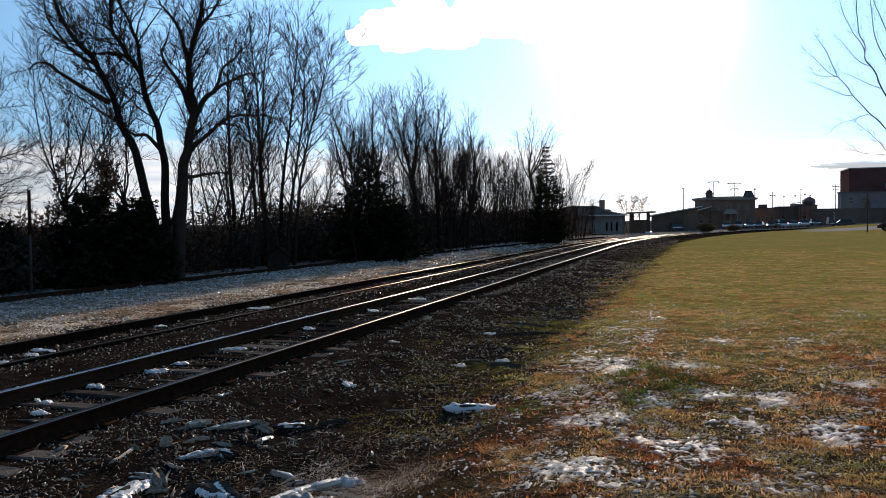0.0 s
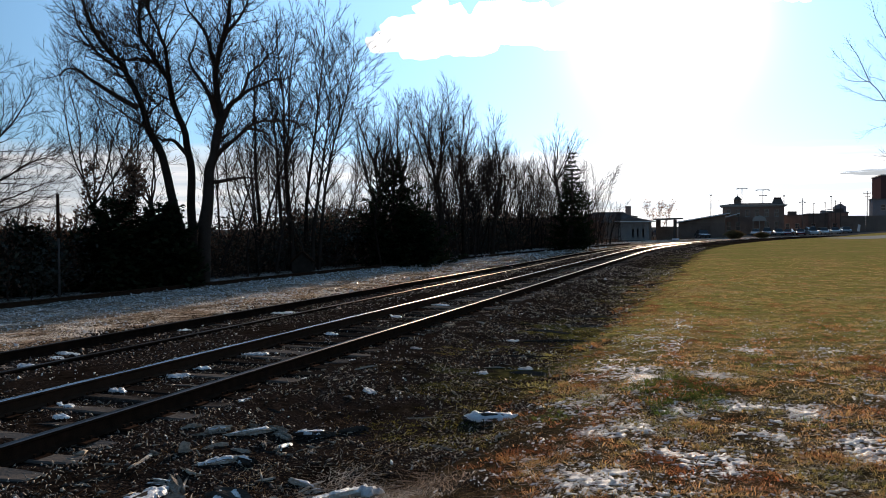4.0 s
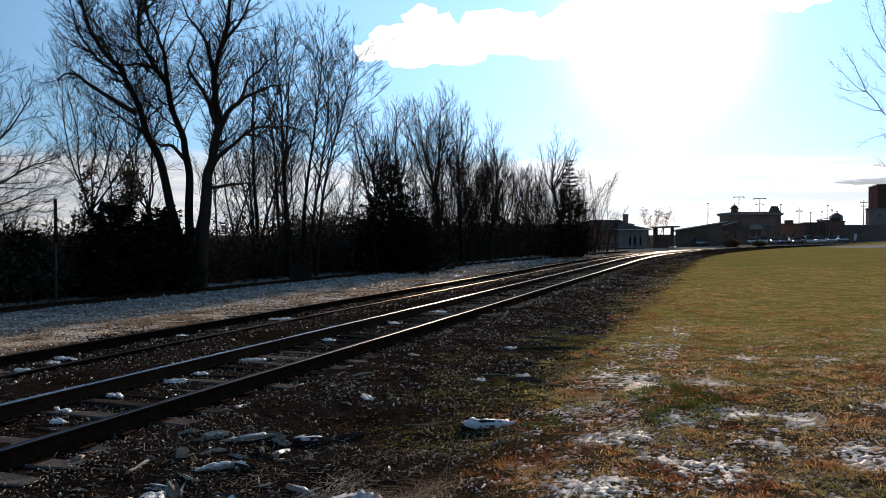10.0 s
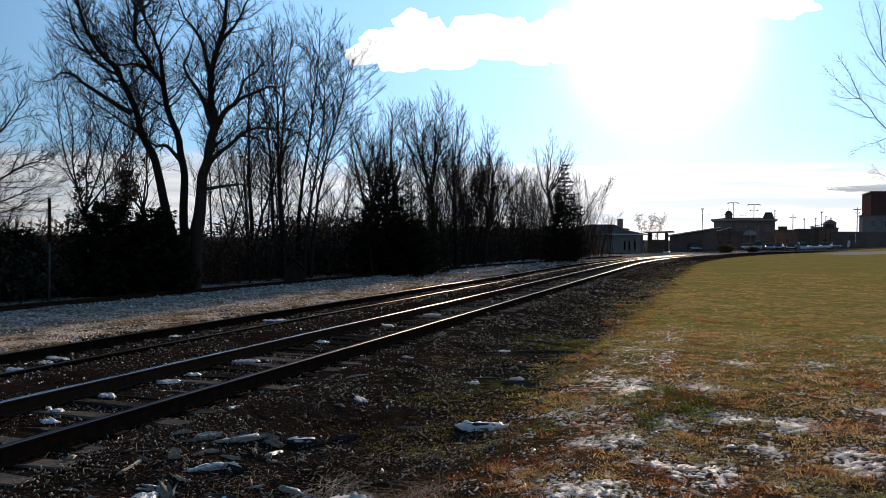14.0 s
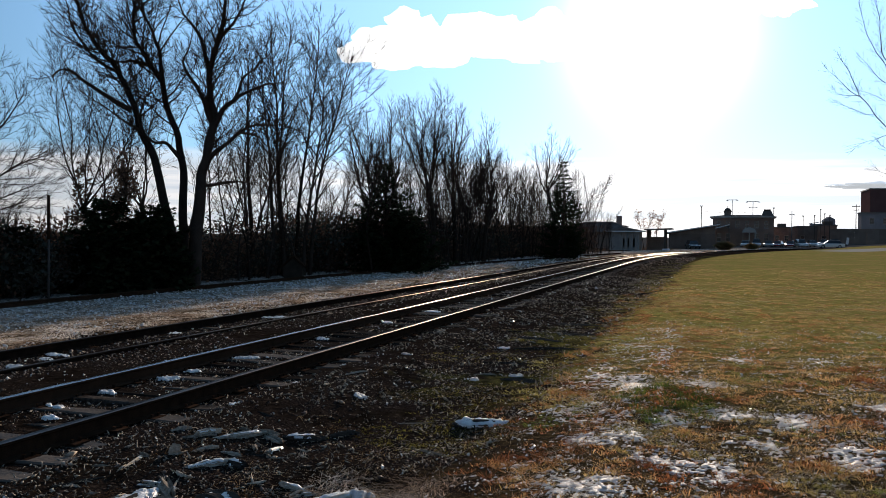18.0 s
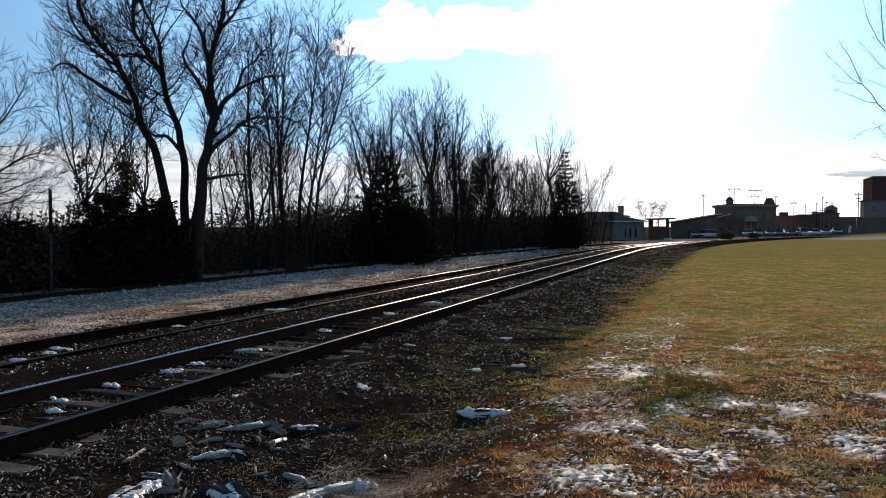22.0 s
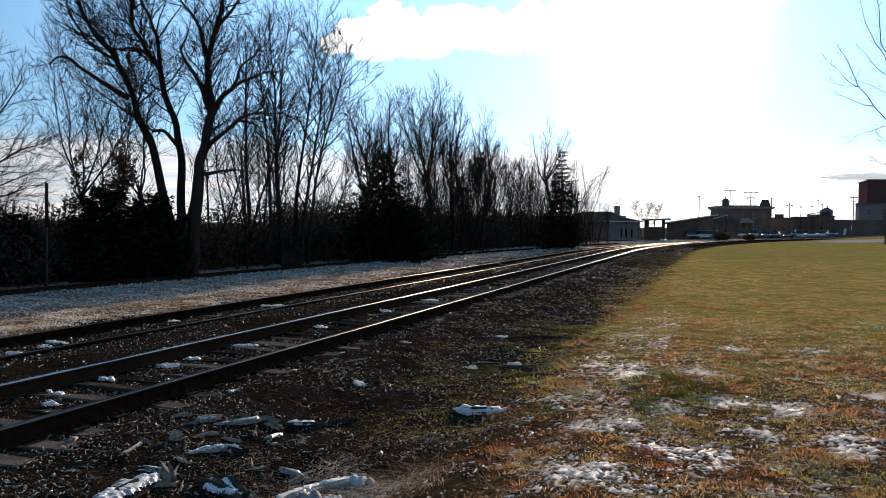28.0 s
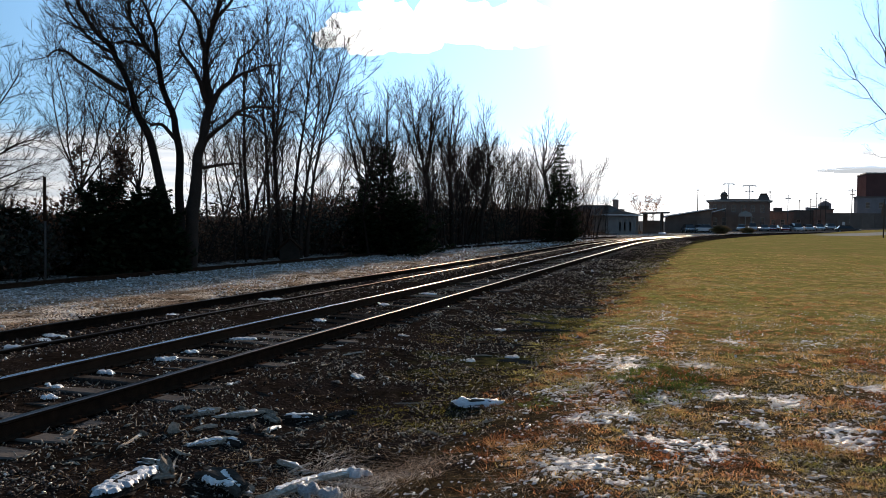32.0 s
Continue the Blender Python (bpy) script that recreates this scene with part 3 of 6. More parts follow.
# the great twin-trunked tree
def great_tree():
    g = Grower(11, depth=3, twigs=4, up=0.1, kink=0.17, twig_length=0.42, thick=1.2, spread=1.05, fill=1.48, cap=2.7, bare=0.3)
    limbs = [
        (0.22, 0, [(0.4, 0, -0.4), (0.2, 0, 1.94), (-0.11, 0.1, 3.13), (-0.47, 0.2, 4.87), (-0.92, 0.3, 5.74), (-1.33, 0.4, 7.04), (-1.74, 0.5, 7.89), (-2.36, 0.7, 8.54), (-2.78, 0.8, 9.31), (-3.04, 0.9, 10.2), (-3.25, 1.0, 11.6)]),
        (0.2, 0, [(0.55, 0.3, -0.4), (0.56, 0.3, 2.0), (0.56, 0.4, 3.78), (0.41, 0.4, 4.98), (0.09, 0.5, 6.17), (-0.15, 0.5, 7.36), (-0.62, 0.6, 8.01), (-1.09, 0.6, 8.76), (-1.13, 0.5, 9.63), (-0.98, 0.5, 10.3), (-0.8, 0.4, 11.8)]),
        (0.27, 0, [(0.85, -0.1, -0.4), (0.95, -0.15, 1.94), (1.13, -0.15, 3.78), (1.33, -0.2, 4.65), (1.54, -0.2, 5.84), (1.44, -0.1, 6.7), (1.39, 0, 7.57), (1.54, 0, 8.32), (1.8, 0.1, 9.19), (1.95, 0.2, 10.3), (2.05, 0.3, 11.8)]),
        (0.12, 1, [(-1.2, 0.3, 6.3), (-1.86, 0.2, 6.65), (-2.48, 0.1, 7.04), (-2.98, 0, 7.44), (-3.34, 0, 7.5), (-3.6, -0.1, 7.2)]),
        (0.1, 1, [(-0.15, 0.5, 7.36), (-0.25, 0.3, 8.45), (-0.5, 0.2, 9.1), (-0.8, 0.1, 9.63), (-0.9, 0, 10.6), (-0.7, 0, 11.6)]),
        (0.13, 1, [(1.52, -0.2, 5.9), (1.25, -0.4, 6.6), (0.95, -0.5, 7.15), (0.6, -0.6, 7.6), (0.5, -0.6, 8.0), (0.75, -0.7, 8.6)]),
        (0.1, 1, [(1.42, 0, 7.9), (1.2, 0.2, 8.7), (0.9, 0.3, 9.35), (0.5, 0.3, 9.8), (0.2, 0.3, 10.6)]),
        (0.14, 1, [(1.54, -0.2, 5.8), (1.84, -0.3, 6.39), (2.21, -0.4, 6.7), (2.66, -0.5, 7.04), (3.08, -0.5, 7.26), (3.7, -0.6, 7.38)]),
        (0.08, 1, [(2.2, -0.4, 6.7), (2.5, -0.3, 7.5), (2.97, -0.3, 7.9), (3.49, -0.3, 8.44), (3.7, -0.2, 9.2)]),
        (0.11, 1, [(1.4, -0.2, 4.65), (1.84, -0.5, 5.08), (2.36, -0.6, 5.58), (2.98, -0.6, 5.9), (3.9, -0.7, 5.95), (4.5, -0.7, 5.7)]),
        (0.06, 1, [(2.4, -0.6, 5.6), (3.1, -0.5, 5.5), (3.5, -0.4, 5.1), (3.9, -0.4, 5.0)]),
        (0.09, 1, [(1.2, -0.2, 3.7), (1.9, -0.3, 3.84), (2.5, -0.4, 3.9), (3.1, -0.4, 3.75)]),
        (0.09, 1, [(-0.62, 0.6, 8.0), (-1.2, 0.7, 8.1), (-1.7, 0.7, 8.0), (-2.2, 0.8, 8.4)]),
        (0.1, 1, [(0.45, 0.4, 4.7), (0.0, 0.2, 5.2), (-0.4, 0.1, 5.15), (-0.9, 0, 5.6), (-1.0, 0, 6.6)]),
        (0.08, 1, [(-1.6, 0.5, 7.6), (-2.4, 0.2, 8.0), (-3.1, 0, 9.0), (-3.3, 0, 10.0)]),
        (0.09, 1, [(1.7, 0, 8.9), (2.2, 0.1, 9.5), (2.6, 0.1, 10.4), (3.1, 0.1, 11.2)]),
    ]
    for rad, level, pts in limbs:
        g.along(rounded(g, pts, 2 if level else 1), rad, level, 0.14)
    return g


# x across the view, turned so that the local x axis lies square to the line of sight
def facing(x, y, z=-0.3):
    return pose(x, y, z, 0, 0, -math.degrees(math.atan2(x, y)))


great_tree().build("great_tree", "tall bare twin-trunked tree with dark crooked limbs", facing(-18.25, 23.8))
POPLARS = "tall bare trees with several straight stems"
for seed, x, y, h, st, w in ((21, -19.6, 33.7, 11.8, 2, 3.0), (22, -18.95, 34.1, 12.1, 2, 3.4), (23, -18.45, 34.4, 10.9, 2, 4.0), (24, -20.7, 33.2, 10.6, 1, 2.6)):
    spire(seed, h, st, 0.015, w, depth=3, twigs=5, up=0.06, kink=0.05, twig_length=0.5, spread=0.88, thick=1.4, fill=0.82, bare=0.24).build("poplar", POPLARS, pose(x, y, -0.3), "poplars")
for k, (x, y, h) in enumerate(((-21.5, 29.0, 8.2), (-20.6, 30.5, 8.6), (-20.0, 31.8, 8.4), (-20.4, 33.4, 8.2), (-19.3, 31.0, 7.9), (-21.0, 24.0, 7.4), (-16.9, 38.6, 6.9), (-21.5, 36, 8.5), (-19.6, 28.2, 7.0), (-18.9, 29.6, 6.4), (-18.7, 31.2, 7.2), (-18.2, 32.4, 6.6), (-19.2, 37.8, 7.4))):
    spire(40 + k, h, 1 + k % 2, 0.03, 1.5, depth=3, twigs=3, up=0.1, kink=0.09, twig_length=0.5, spread=0.95, thick=1.3, fill=1.3, bare=0.15, girth=0.009).build("slender_tree", "slender bare tree in the wood's edge", pose(x, y, -0.3), "slender trees")
# a broad tree reaching in from beyond the fence post
g = Grower(61, depth=3, twigs=5, up=0.07, kink=0.13, twig_length=0.42, thick=0.9, spread=0.85, fill=1.35, cap=2.0)
for rad, level, pts in (
    (0.2, 0, [(0, 0, -0.3), (-0.1, 0, 2.0), (-0.3, 0, 4.0), (-0.6, 0.2, 6.0), (-1.0, 0.2, 8.5)]),
    (0.07, 1, [(-0.1, 0, 2.2), (1.4, 0, 2.9), (2.7, 0, 3.6), (3.4, 0, 4.1), (3.9, 0, 4.3)]),
    (0.07, 1, [(-0.2, 0, 2.9), (1.2, -0.2, 3.5), (2.2, -0.3, 4.3), (2.9, -0.3, 5.2), (3.4, -0.3, 6.1)]),
    (0.07, 1, [(-0.3, 0, 3.4), (1.0, 0.2, 4.3), (1.8, 0.3, 5.2), (2.3, 0.4, 6.2), (2.5, 0.4, 6.9)]),
    (0.07, 1, [(-0.3, 0, 3.6), (0.6, -0.1, 5.0), (1.2, -0.2, 6.0), (1.6, -0.2, 7.0)]),
    (0.05, 1, [(0, 0, 1.8), (1.5, 0.3, 2.4), (2.6, 0.4, 2.6), (3.6, 0.4, 3.0)]),
    (0.05, 1, [(0.6, 0, 2.5), (1.8, -0.3, 2.6), (3.0, -0.4, 3.1), (3.8, -0.4, 3.5)]),
):
    g.along(rounded(g, pts), rad, level, 0.2)
g.build("spreading_tree", "spreading bare tree with long low limbs", facing(-21.8, 16.3))
ASH = "bare branching tree above the thicket"
for seed, x, y, h, fork, limbs, w, fill in ((71, -19.6, 45.6, 9.6, 4.2, 7, 2.3, 0.72), (72, -17.5, 49.0, 10.9, 5.0, 6, 2.1, 0.85), (73, -16.9, 52.5, 10.2, 4.6, 4, 1.4, 0.8), (74, -16.9, 59.4, 10.4, 5.5, 3, 1.2, 0.55), (75, -14.0, 73.4, 11.2, 6.4, 6, 3.0, 0.42), (76, -18.9, 42.6, 8.0, 3.6, 5, 2.1, 0.6)):
    fan_tree(seed, h, fork, limbs, w, 0.19, depth=3, twigs=3, up=0.1, kink=0.1, twig_length=0.6, spread=0.8, thick=1.55, fill=1.45 * fill, cap=2.0, bare=0.45).build("ash_tree", ASH, pose(x, y, -0.3), "ash trees")
for seed, x, y, h, fork, limbs, w in ((81, -20.4, 23.3, 8.4, 3.0, 5, 2.3), (82, -19.9, 24.3, 7.4, 3.2, 4, 1.8)):
    fan_tree(seed, h, fork, limbs, w, 0.09, depth=3, twigs=4, up=0.08, kink=0.1, twig_length=0.45, spread=0.9, thick=1.0, fill=1.2, cap=1.9, bare=0.4).build("young_tree", "young bare tree with a spreading crown of thin limbs", facing(x, y), "young trees")
THICKET = [spire(90 + k, 7.0, 1 + k % 3, 0.09, 1.15, depth=2, twigs=4, up=0.12, kink=0.08, twig_length=0.7, spread=0.85, thick=1.9, fill=1.45, bare=0.12, girth=0.007) for k in range(6)]
protos = [t.build("thicket_tree", "thin bare tree crowded in a thicket", pose(-17.5 + 0.4 * k, 40 + 2.3 * k, -0.3), "thicket trees") for k, t in enumerate(THICKET)]
r = random.Random(5)
for k in range(150):
    y = 43 + 50 * (k + r.random()) / 150
    x = -18.5 + 0.0016 * (y - 40) ** 2 + r.uniform(-3.5, 1.2)
    x -= 2.2 * smoothstep(48, 45, y)
    tall = 0.86 + 0.42 * smoothstep(46, 60, y)
    copy_thing(protos[k % 6], pose(x, y, -0.3, 0, 0, r.uniform(0, 360)) @ Matrix.Scale(tall * r.uniform(0.66, 1.05), 4))
for k, (x, y, q) in enumerate(((-13.6, 99, 0.72), (-15.0, 103, 0.8), (-16.6, 107, 0.74), (-12.9, 95, 0.6), (-14.4, 110, 0.55), (-13.2, 88, 0.95), (-14.6, 92, 0.9), (-13.9, 85, 1.0), (-12.8, 91, 0.85), (-13.5, 93, 0.8), (-12.2, 97, 0.7), (-12.7, 102, 0.62), (-13.4, 96, 0.75))):
    copy_thing(protos[k % 6], pose(x, y, -0.3, 0, 0, 77 * k) @ Matrix.Scale(q, 4))
g = Grower(64, depth=2, twigs=5, up=0.1, kink=0.1, twig_length=0.5, thick=0.72, spread=0.8, fill=1.75, cap=1.6)
for rad, level, pts in (
    (0.24, 0, [(0, 0, -0.3), (0.1, 0, 3.0), (-0.1, 0, 6.0), (0.1, 0.2, 9.5), (0.0, 0.2, 13.5)]),
    (0.048, 1, [(-0.1, 0, 3.0), (-2.2, 0.1, 4.4), (-4.4, 0, 6.3), (-5.1, 0, 7.1), (-5.9, 0, 8.1), (-6.6, 0, 9.1), (-6.9, 0, 9.9), (-7.5, 0, 11.1)]),
    (0.020, 1, [(-6.6, 0, 9.1), (-7.2, -0.1, 9.6), (-8.0, -0.2, 10.5)]),
    (0.020, 1, [(-5.9, 0, 8.1), (-6.7, 0.2, 8.4), (-7.7, 0.3, 8.9)]),
    (0.020, 1, [(-6.6, 0, 9.1), (-7.2, 0.1, 9.2), (-7.8, 0.2, 9.6)]),
    (0.058, 1, [(-0.1, 0, 3.6), (-2.4, -0.1, 5.2), (-4.0, -0.2, 6.8), (-4.7, -0.2, 8.6), (-5.0, -0.2, 9.4), (-5.3, -0.2, 10.2), (-5.6, -0.2, 11.1), (-5.7, -0.2, 12.2), (-5.9, -0.2, 13.6)]),
    (0.027, 1, [(-5.3, -0.2, 10.2), (-5.8, -0.3, 11.1), (-6.3, -0.4, 12.2), (-6.6, -0.4, 13.5)]),
    (0.027, 1, [(-5.0, -0.2, 9.4), (-5.8, 0, 10.0), (-6.5, 0.1, 11.0)]),
    (0.054, 1, [(0.0, 0, 5.4), (-2.0, 0.3, 7.0), (-3.8, 0.4, 8.8), (-4.4, 0.4, 9.7), (-5.0, 0.4, 11.3), (-5.2, 0.4, 13.3)]),
    (0.048, 1, [(0.0, 0, 6.5), (-2.4, -0.4, 8.4), (-4.0, -0.5, 10.3), (-4.6, -0.5, 11.8), (-4.9, -0.4, 13.4)]),
    (0.020, 1, [(-4.6, -0.2, 8.3), (-5.4, -0.4, 8.7), (-6.5, -0.5, 9.3)]),
    (0.020, 1, [(-5.1, 0, 7.1), (-5.8, 0.3, 6.9), (-6.8, 0.5, 6.6)]),
    (0.024, 1, [(-2.2, 0.1, 4.4), (-4.4, 0.3, 5.2), (-4.9, 0.3, 5.9), (-5.6, 0.3, 6.6)]),
    (0.024, 1, [(-2.0, 0.1, 4.3), (-4.4, -0.3, 5.0), (-5.8, -0.4, 5.3)]),
    (0.082, 1, [(0.1, 0.1, 5.0), (1.8, 0.3, 7.0), (3.2, 0.4, 9.5), (4.0, 0.5, 12.5)]),
):
    g.along(rounded(g, pts, 1, 0.1), rad, level, 0.25)
g.build("field_tree", "bare tree on the lawn with slender rising limbs", facing(13.0, 44.2, -0.1))

# ---- brush, evergreens and leafy shrubs under the trees ----
def leaf_cloud(r, count, size, where, flat=0.0):
    """Small bent leaves: two triangles each, at places drawn by where()."""
    v, f = [], []
    for _ in range(count):
        p = where()
        d = Vector((r.gauss(0, 1), r.gauss(0, 1), r.gauss(0, 1) * (1 - flat))).normalized()
        s = d.orthogonal().normalized()
        s.rotate(Matrix.Rotation(r.uniform(0, 6.28), 3, d))
        n = d.cross(s)
        k = size * r.uniform(0.6, 1.4)
        b = len(v)
        v += [tuple(p), tuple(p + d * k * 0.5 + s * k * 0.28 + n * k * 0.1), tuple(p + d * k), tuple(p + d * k * 0.5 - s * k * 0.28 + n * k * 0.1)]
        f += [(b, b + 1, b + 2), (b, b + 2, b + 3)]
    return v, f


def brush(seed, height, wide, leaves, leaf, mat, name, label, at, group):
    """A tangle of stems with dead leaves and vines hung in it."""
    g = Grower(seed, depth=2, twigs=4, up=0.1, kink=0.3, twig_length=0.45, spread=0.9, thick=1.1, fill=0.5)
    r = g.r
    for k in range(13):
        a, q = r.uniform(0, 6.28), r.uniform(0, wide * 0.5)
        p = V(math.cos(a) * q, math.sin(a) * q, -0.3)
        g.along(g.path(p, V(r.gauss(0, 0.3), r.gauss(0, 0.3), 1).normalized(), height * r.uniform(0.7, 1.15), 5), 0.022, 1)
    lumps = [(V(r.uniform(-1, 1) * wide * 0.5, r.uniform(-1, 1) * wide * 0.5, r.uniform(0.05, 0.72) * height), r.uniform(0.2, 0.36)) for _ in range(22)]

    def where():
        c, s = r.choice(lumps)
        return c + V(r.gauss(0, s), r.gauss(0, s), r.gauss(0, s * 0.8))

    t = thing(name, None, None, label, "shrub", group, at=at)
    part("stem_tangle", g.crown.mesh("stem_tangle"), TWIG, t)["kind"] = "stuff"
    part("leaves", mesh("leaves", *leaf_cloud(r, leaves, leaf, where)), mat, t)["kind"] = "stuff"
    return t


r = random.Random(17)
kinds = [brush(200 + k, 2.1 + 0.12 * k, 1.9, 950, 0.11, DRY_LEAF if k % 2 else IVY, "brush", "dark tangled brush under the bare trees", pose(-20.5 - 0.6 * k, 13.0 + 1.4 * k, -0.3), "brush") for k in range(4)]
for row, (gap, off) in enumerate(((1.25, 0.0), (1.5, 2.2))):
    y = 17.0 if row == 0 else 8.0
    while y < (97 if row == 0 else 80):
        x = -20.3 + 0.0012 * max(0, y - 30) ** 2 - off + r.uniform(-0.7, 0.7)
        s = r.uniform(0.85, 1.35) * (1.02 + 0.36 * smoothstep(26, 44, y))
        copy_thing(kinds[r.randrange(4)], pose(x, y, -0.28, 0, 0, r.uniform(0, 360)) @ Matrix.Diagonal((s * 1.1, s * 1.1, s, 1)))
        y += gap * r.uniform(0.8, 1.2) * (1 + max(0, y - 40) * 0.012)


def conifer(seed, height, wide, label, at, dense=1.0, taper=0.9, droop=0.12):
    """Whorls of arms, each with flat side sprays thick with needles."""
    r = random.Random(seed)
    t = thing("conifer", None, None, label, "tree", "conifers", at=at)
    part("trunk", Shape().tube([V(0, 0, -0.3), V(0.03, 0, height * 0.5), V(0, 0.02, height)], [0.14, 0.09, 0.01], 7).mesh("trunk", True), BARK, t)
    arms, roots, ways = Shape(), [], []
    z, turn = height * 0.05, 0.0
    while z < height * 0.97:
        k = 1 - z / height
        for _ in range(max(4, int(7 * k + 4))):
            turn += 2.4 + r.gauss(0, 0.3)
            reach = wide * k ** taper * r.uniform(0.6, 1.12) * (1.25 if r.random() < 0.12 else 1.0) + 0.12
            d, q = V(math.cos(turn), math.sin(turn), 0), V(0, 0, z)
            side = V(-d.y, d.x, 0)
            mid = q + d * reach * 0.55 + V(0, 0, -reach * droop)
            tip = q + d * reach + V(0, 0, reach * r.uniform(0.02, 0.22))
            arms.tube([q, mid, tip], [0.022, 0.014, 0.004], 3)
            n = max(4, int(reach * 9))
            for i in range(n):
                s = 0.25 + 0.75 * (i + r.random()) / n
                p = q.lerp(mid, s / 0.55) if s < 0.55 else mid.lerp(tip, (s - 0.55) / 0.45)
                out = (d * 0.7 + side * r.choice((-1, 1)) * r.uniform(0.4, 1.0) + V(0, 0, r.uniform(-0.2, 0.25))).normalized()
                long = (0.16 + 0.22 * reach * (1.1 - s)) * r.uniform(0.7, 1.2)
                m = max(3, int(long * 26 * dense))
                for j in range(m):
                    roots.append(p + out * long * j / m)
                    ways.append((out * 0.8 + V(r.gauss(0, 0.45), r.gauss(0, 0.45), r.gauss(0, 0.35))).normalized())
        z += height * 0.04 * r.uniform(0.8, 1.2)
    v, f = [], []
    for p, d in zip(roots, ways):
        k, b = r.uniform(0.13, 0.26), len(v)
        w = d.cross(V(0.2, 0.1, 1)).normalized() * k * 0.36
        v += [tuple(p - w * 0.4), tuple(p + d * k * 0.5 + w), tuple(p + d * k), tuple(p + d * k * 0.5 - w)]
        f.append((b, b + 1, b + 2, b + 3))
    part("branchwork", arms.mesh("branchwork"), BARK, t)["kind"] = "stuff"
    part("needles", mesh("needles", v, f), NEEDLES, t)["kind"] = "stuff"
    return t


conifer(301, 6.2, 3.5, "broad dark conifer at the wood's edge", pose(-17.2, 41.0, -0.3), 0.9, 0.85)
conifer(302, 8.8, 2.5, "pointed dark conifer among thin bare trees", pose(-12.9, 70.8, -0.3), 0.9, 0.9)
conifer(303, 3.2, 1.5, "bushy dark evergreen beside the fence post", pose(-18.9, 21.6, -0.3), 1.3, 0.45)
conifer(304, 2.2, 1.0, "low dark evergreen behind the fence post", pose(-20.6, 19.6, -0.3), 1.3, 0.5)
conifer(305, 3.0, 1.3, "round dark evergreen among the brush", pose(-18.2, 23.0, -0.3), 1.3, 0.45)
conifer(306, 3.2, 1.7, "low spreading evergreen in front of the broad conifer", pose(-16.6, 42.6, -0.3), 0.8, 0.55)

# a small oak that has kept some of its leaves
g = spire(66, 4.9, 3, 0.25, 0.95, depth=3, twigs=2, up=0.1, kink=0.12, twig_length=0.4, spread=0.8)
oak = g.build("leafy_oak", "young oak holding clumps of dry leaves", pose(-19.6, 21.9, -0.3))
r = random.Random(9)
spots = [V(*g.crown.v[r.randrange(len(g.crown.v))]) for _ in range(80)]
spots = [p for p in spots if p.z > 1.6]
part("leaves", mesh("leaves", *leaf_cloud(r, 1700, 0.14, lambda: r.choice(spots) + V(r.gauss(0, 0.13), r.gauss(0, 0.13), r.gauss(0, 0.1)))), DRY_LEAF, oak)["kind"] = "stuff"

# fence post with its wires
GREY_WOOD = surface("old_post_wood", (0.03, 0.027, 0.025), (0.1, 0.09, 0.085), 0.85, 4, 40, 0.4)
POST = thing("fence_post", None, None, "thin weathered post with a cap and two wires", "post", at=pose(-18.26, 18.51, -0.22))
part("shaft", Shape().tube([V(0, 0, -0.3), V(0.01, 0, 1.5), V(0, 0, 2.95)], [0.035, 0.033, 0.03], 8).mesh("shaft", True), GREY_WOOD, POST)
part("sleeve", Shape().tube([V(0, 0, 1.75), V(0, 0, 3.02)], [0.048, 0.045], 10).mesh("sleeve", True), RUST, POST, "rusty sleeve")
for z, sag in ((2.95, 0.12), (3.15, 0.1)):
    part("wire", Shape().tube([V(-9 * i / 8, -5.6 * i / 8, z - 0.3 + 0.3 * (1 - i / 8) - sag * math.sin(math.pi * i / 8)) for i in range(9)], [0.008] * 9, 4).mesh("wire"), RUST, POST)

# a little gabled box half hidden in the brush
DARK_BOARD = surface("dark_weathered_board", (0.02, 0.017, 0.014), (0.05, 0.042, 0.035), 0.9, 4, 40, 0.4)
b = thing("kennel", None, None, "small gabled wooden box half hidden in brush", "kennel", at=pose(-17.6, 31.6, -0.24, 0, 0, 25))
part("body", Shape().prism([(-0.4, 0), (0.4, 0), (0.4, 0.6), (0, 0.95), (-0.4, 0.6)], -0.45, 0.45).mesh("body"), DARK_BOARD, b)
for s in (-1, 1):
    part("roof", Shape().prism([(s * 0.03, 0.97), (s * 0.52, 0.52), (s * 0.54, 0.57), (s * 0.03, 1.03)][::s], -0.55, 0.55).mesh("roof"), RUST, b)

for x, y, k in ((-20.9, 18.0, 1.2), (-21.5, 19.2, 1.3), (-21.2, 20.5, 1.2), (-20.8, 21.8, 1.15), (-22.3, 20.2, 1.35), (-17.2, 117.0, 0.55), (-15.4, 119.0, 0.4), (-18.6, 114.0, 0.7)):
    copy_thing(kinds[1], pose(x, y, -0.28, 0, 0, 40 * x) @ Matrix.Scale(k, 4))

# a small tree that keeps its russet leaves, beyond the canopy
g = spire(67, 6.6, 3, 0.2, 1.8, depth=3, twigs=2, up=0.08, kink=0.12, twig_length=0.6, spread=0.8, thick=2.2, fill=0.7)
russet = g.build("russet_tree", "small tree with sparse russet leaves behind the canopy", pose(-11.3, 138, -0.3))
r = random.Random(19)
spots = [V(*q) for q in g.crown.v if q[2] > 2.6]
part("leaves", mesh("leaves", *leaf_cloud(r, 900, 0.2, lambda: r.choice(spots) + V(r.gauss(0, 0.2), r.gauss(0, 0.2), r.gauss(0, 0.15)))), surface("russet_leaf", (0.16, 0.06, 0.025), (0.34, 0.15, 0.06), 0.8, 3, 20, 0, island=True, through_light=0.4), russet)["kind"] = "stuff"

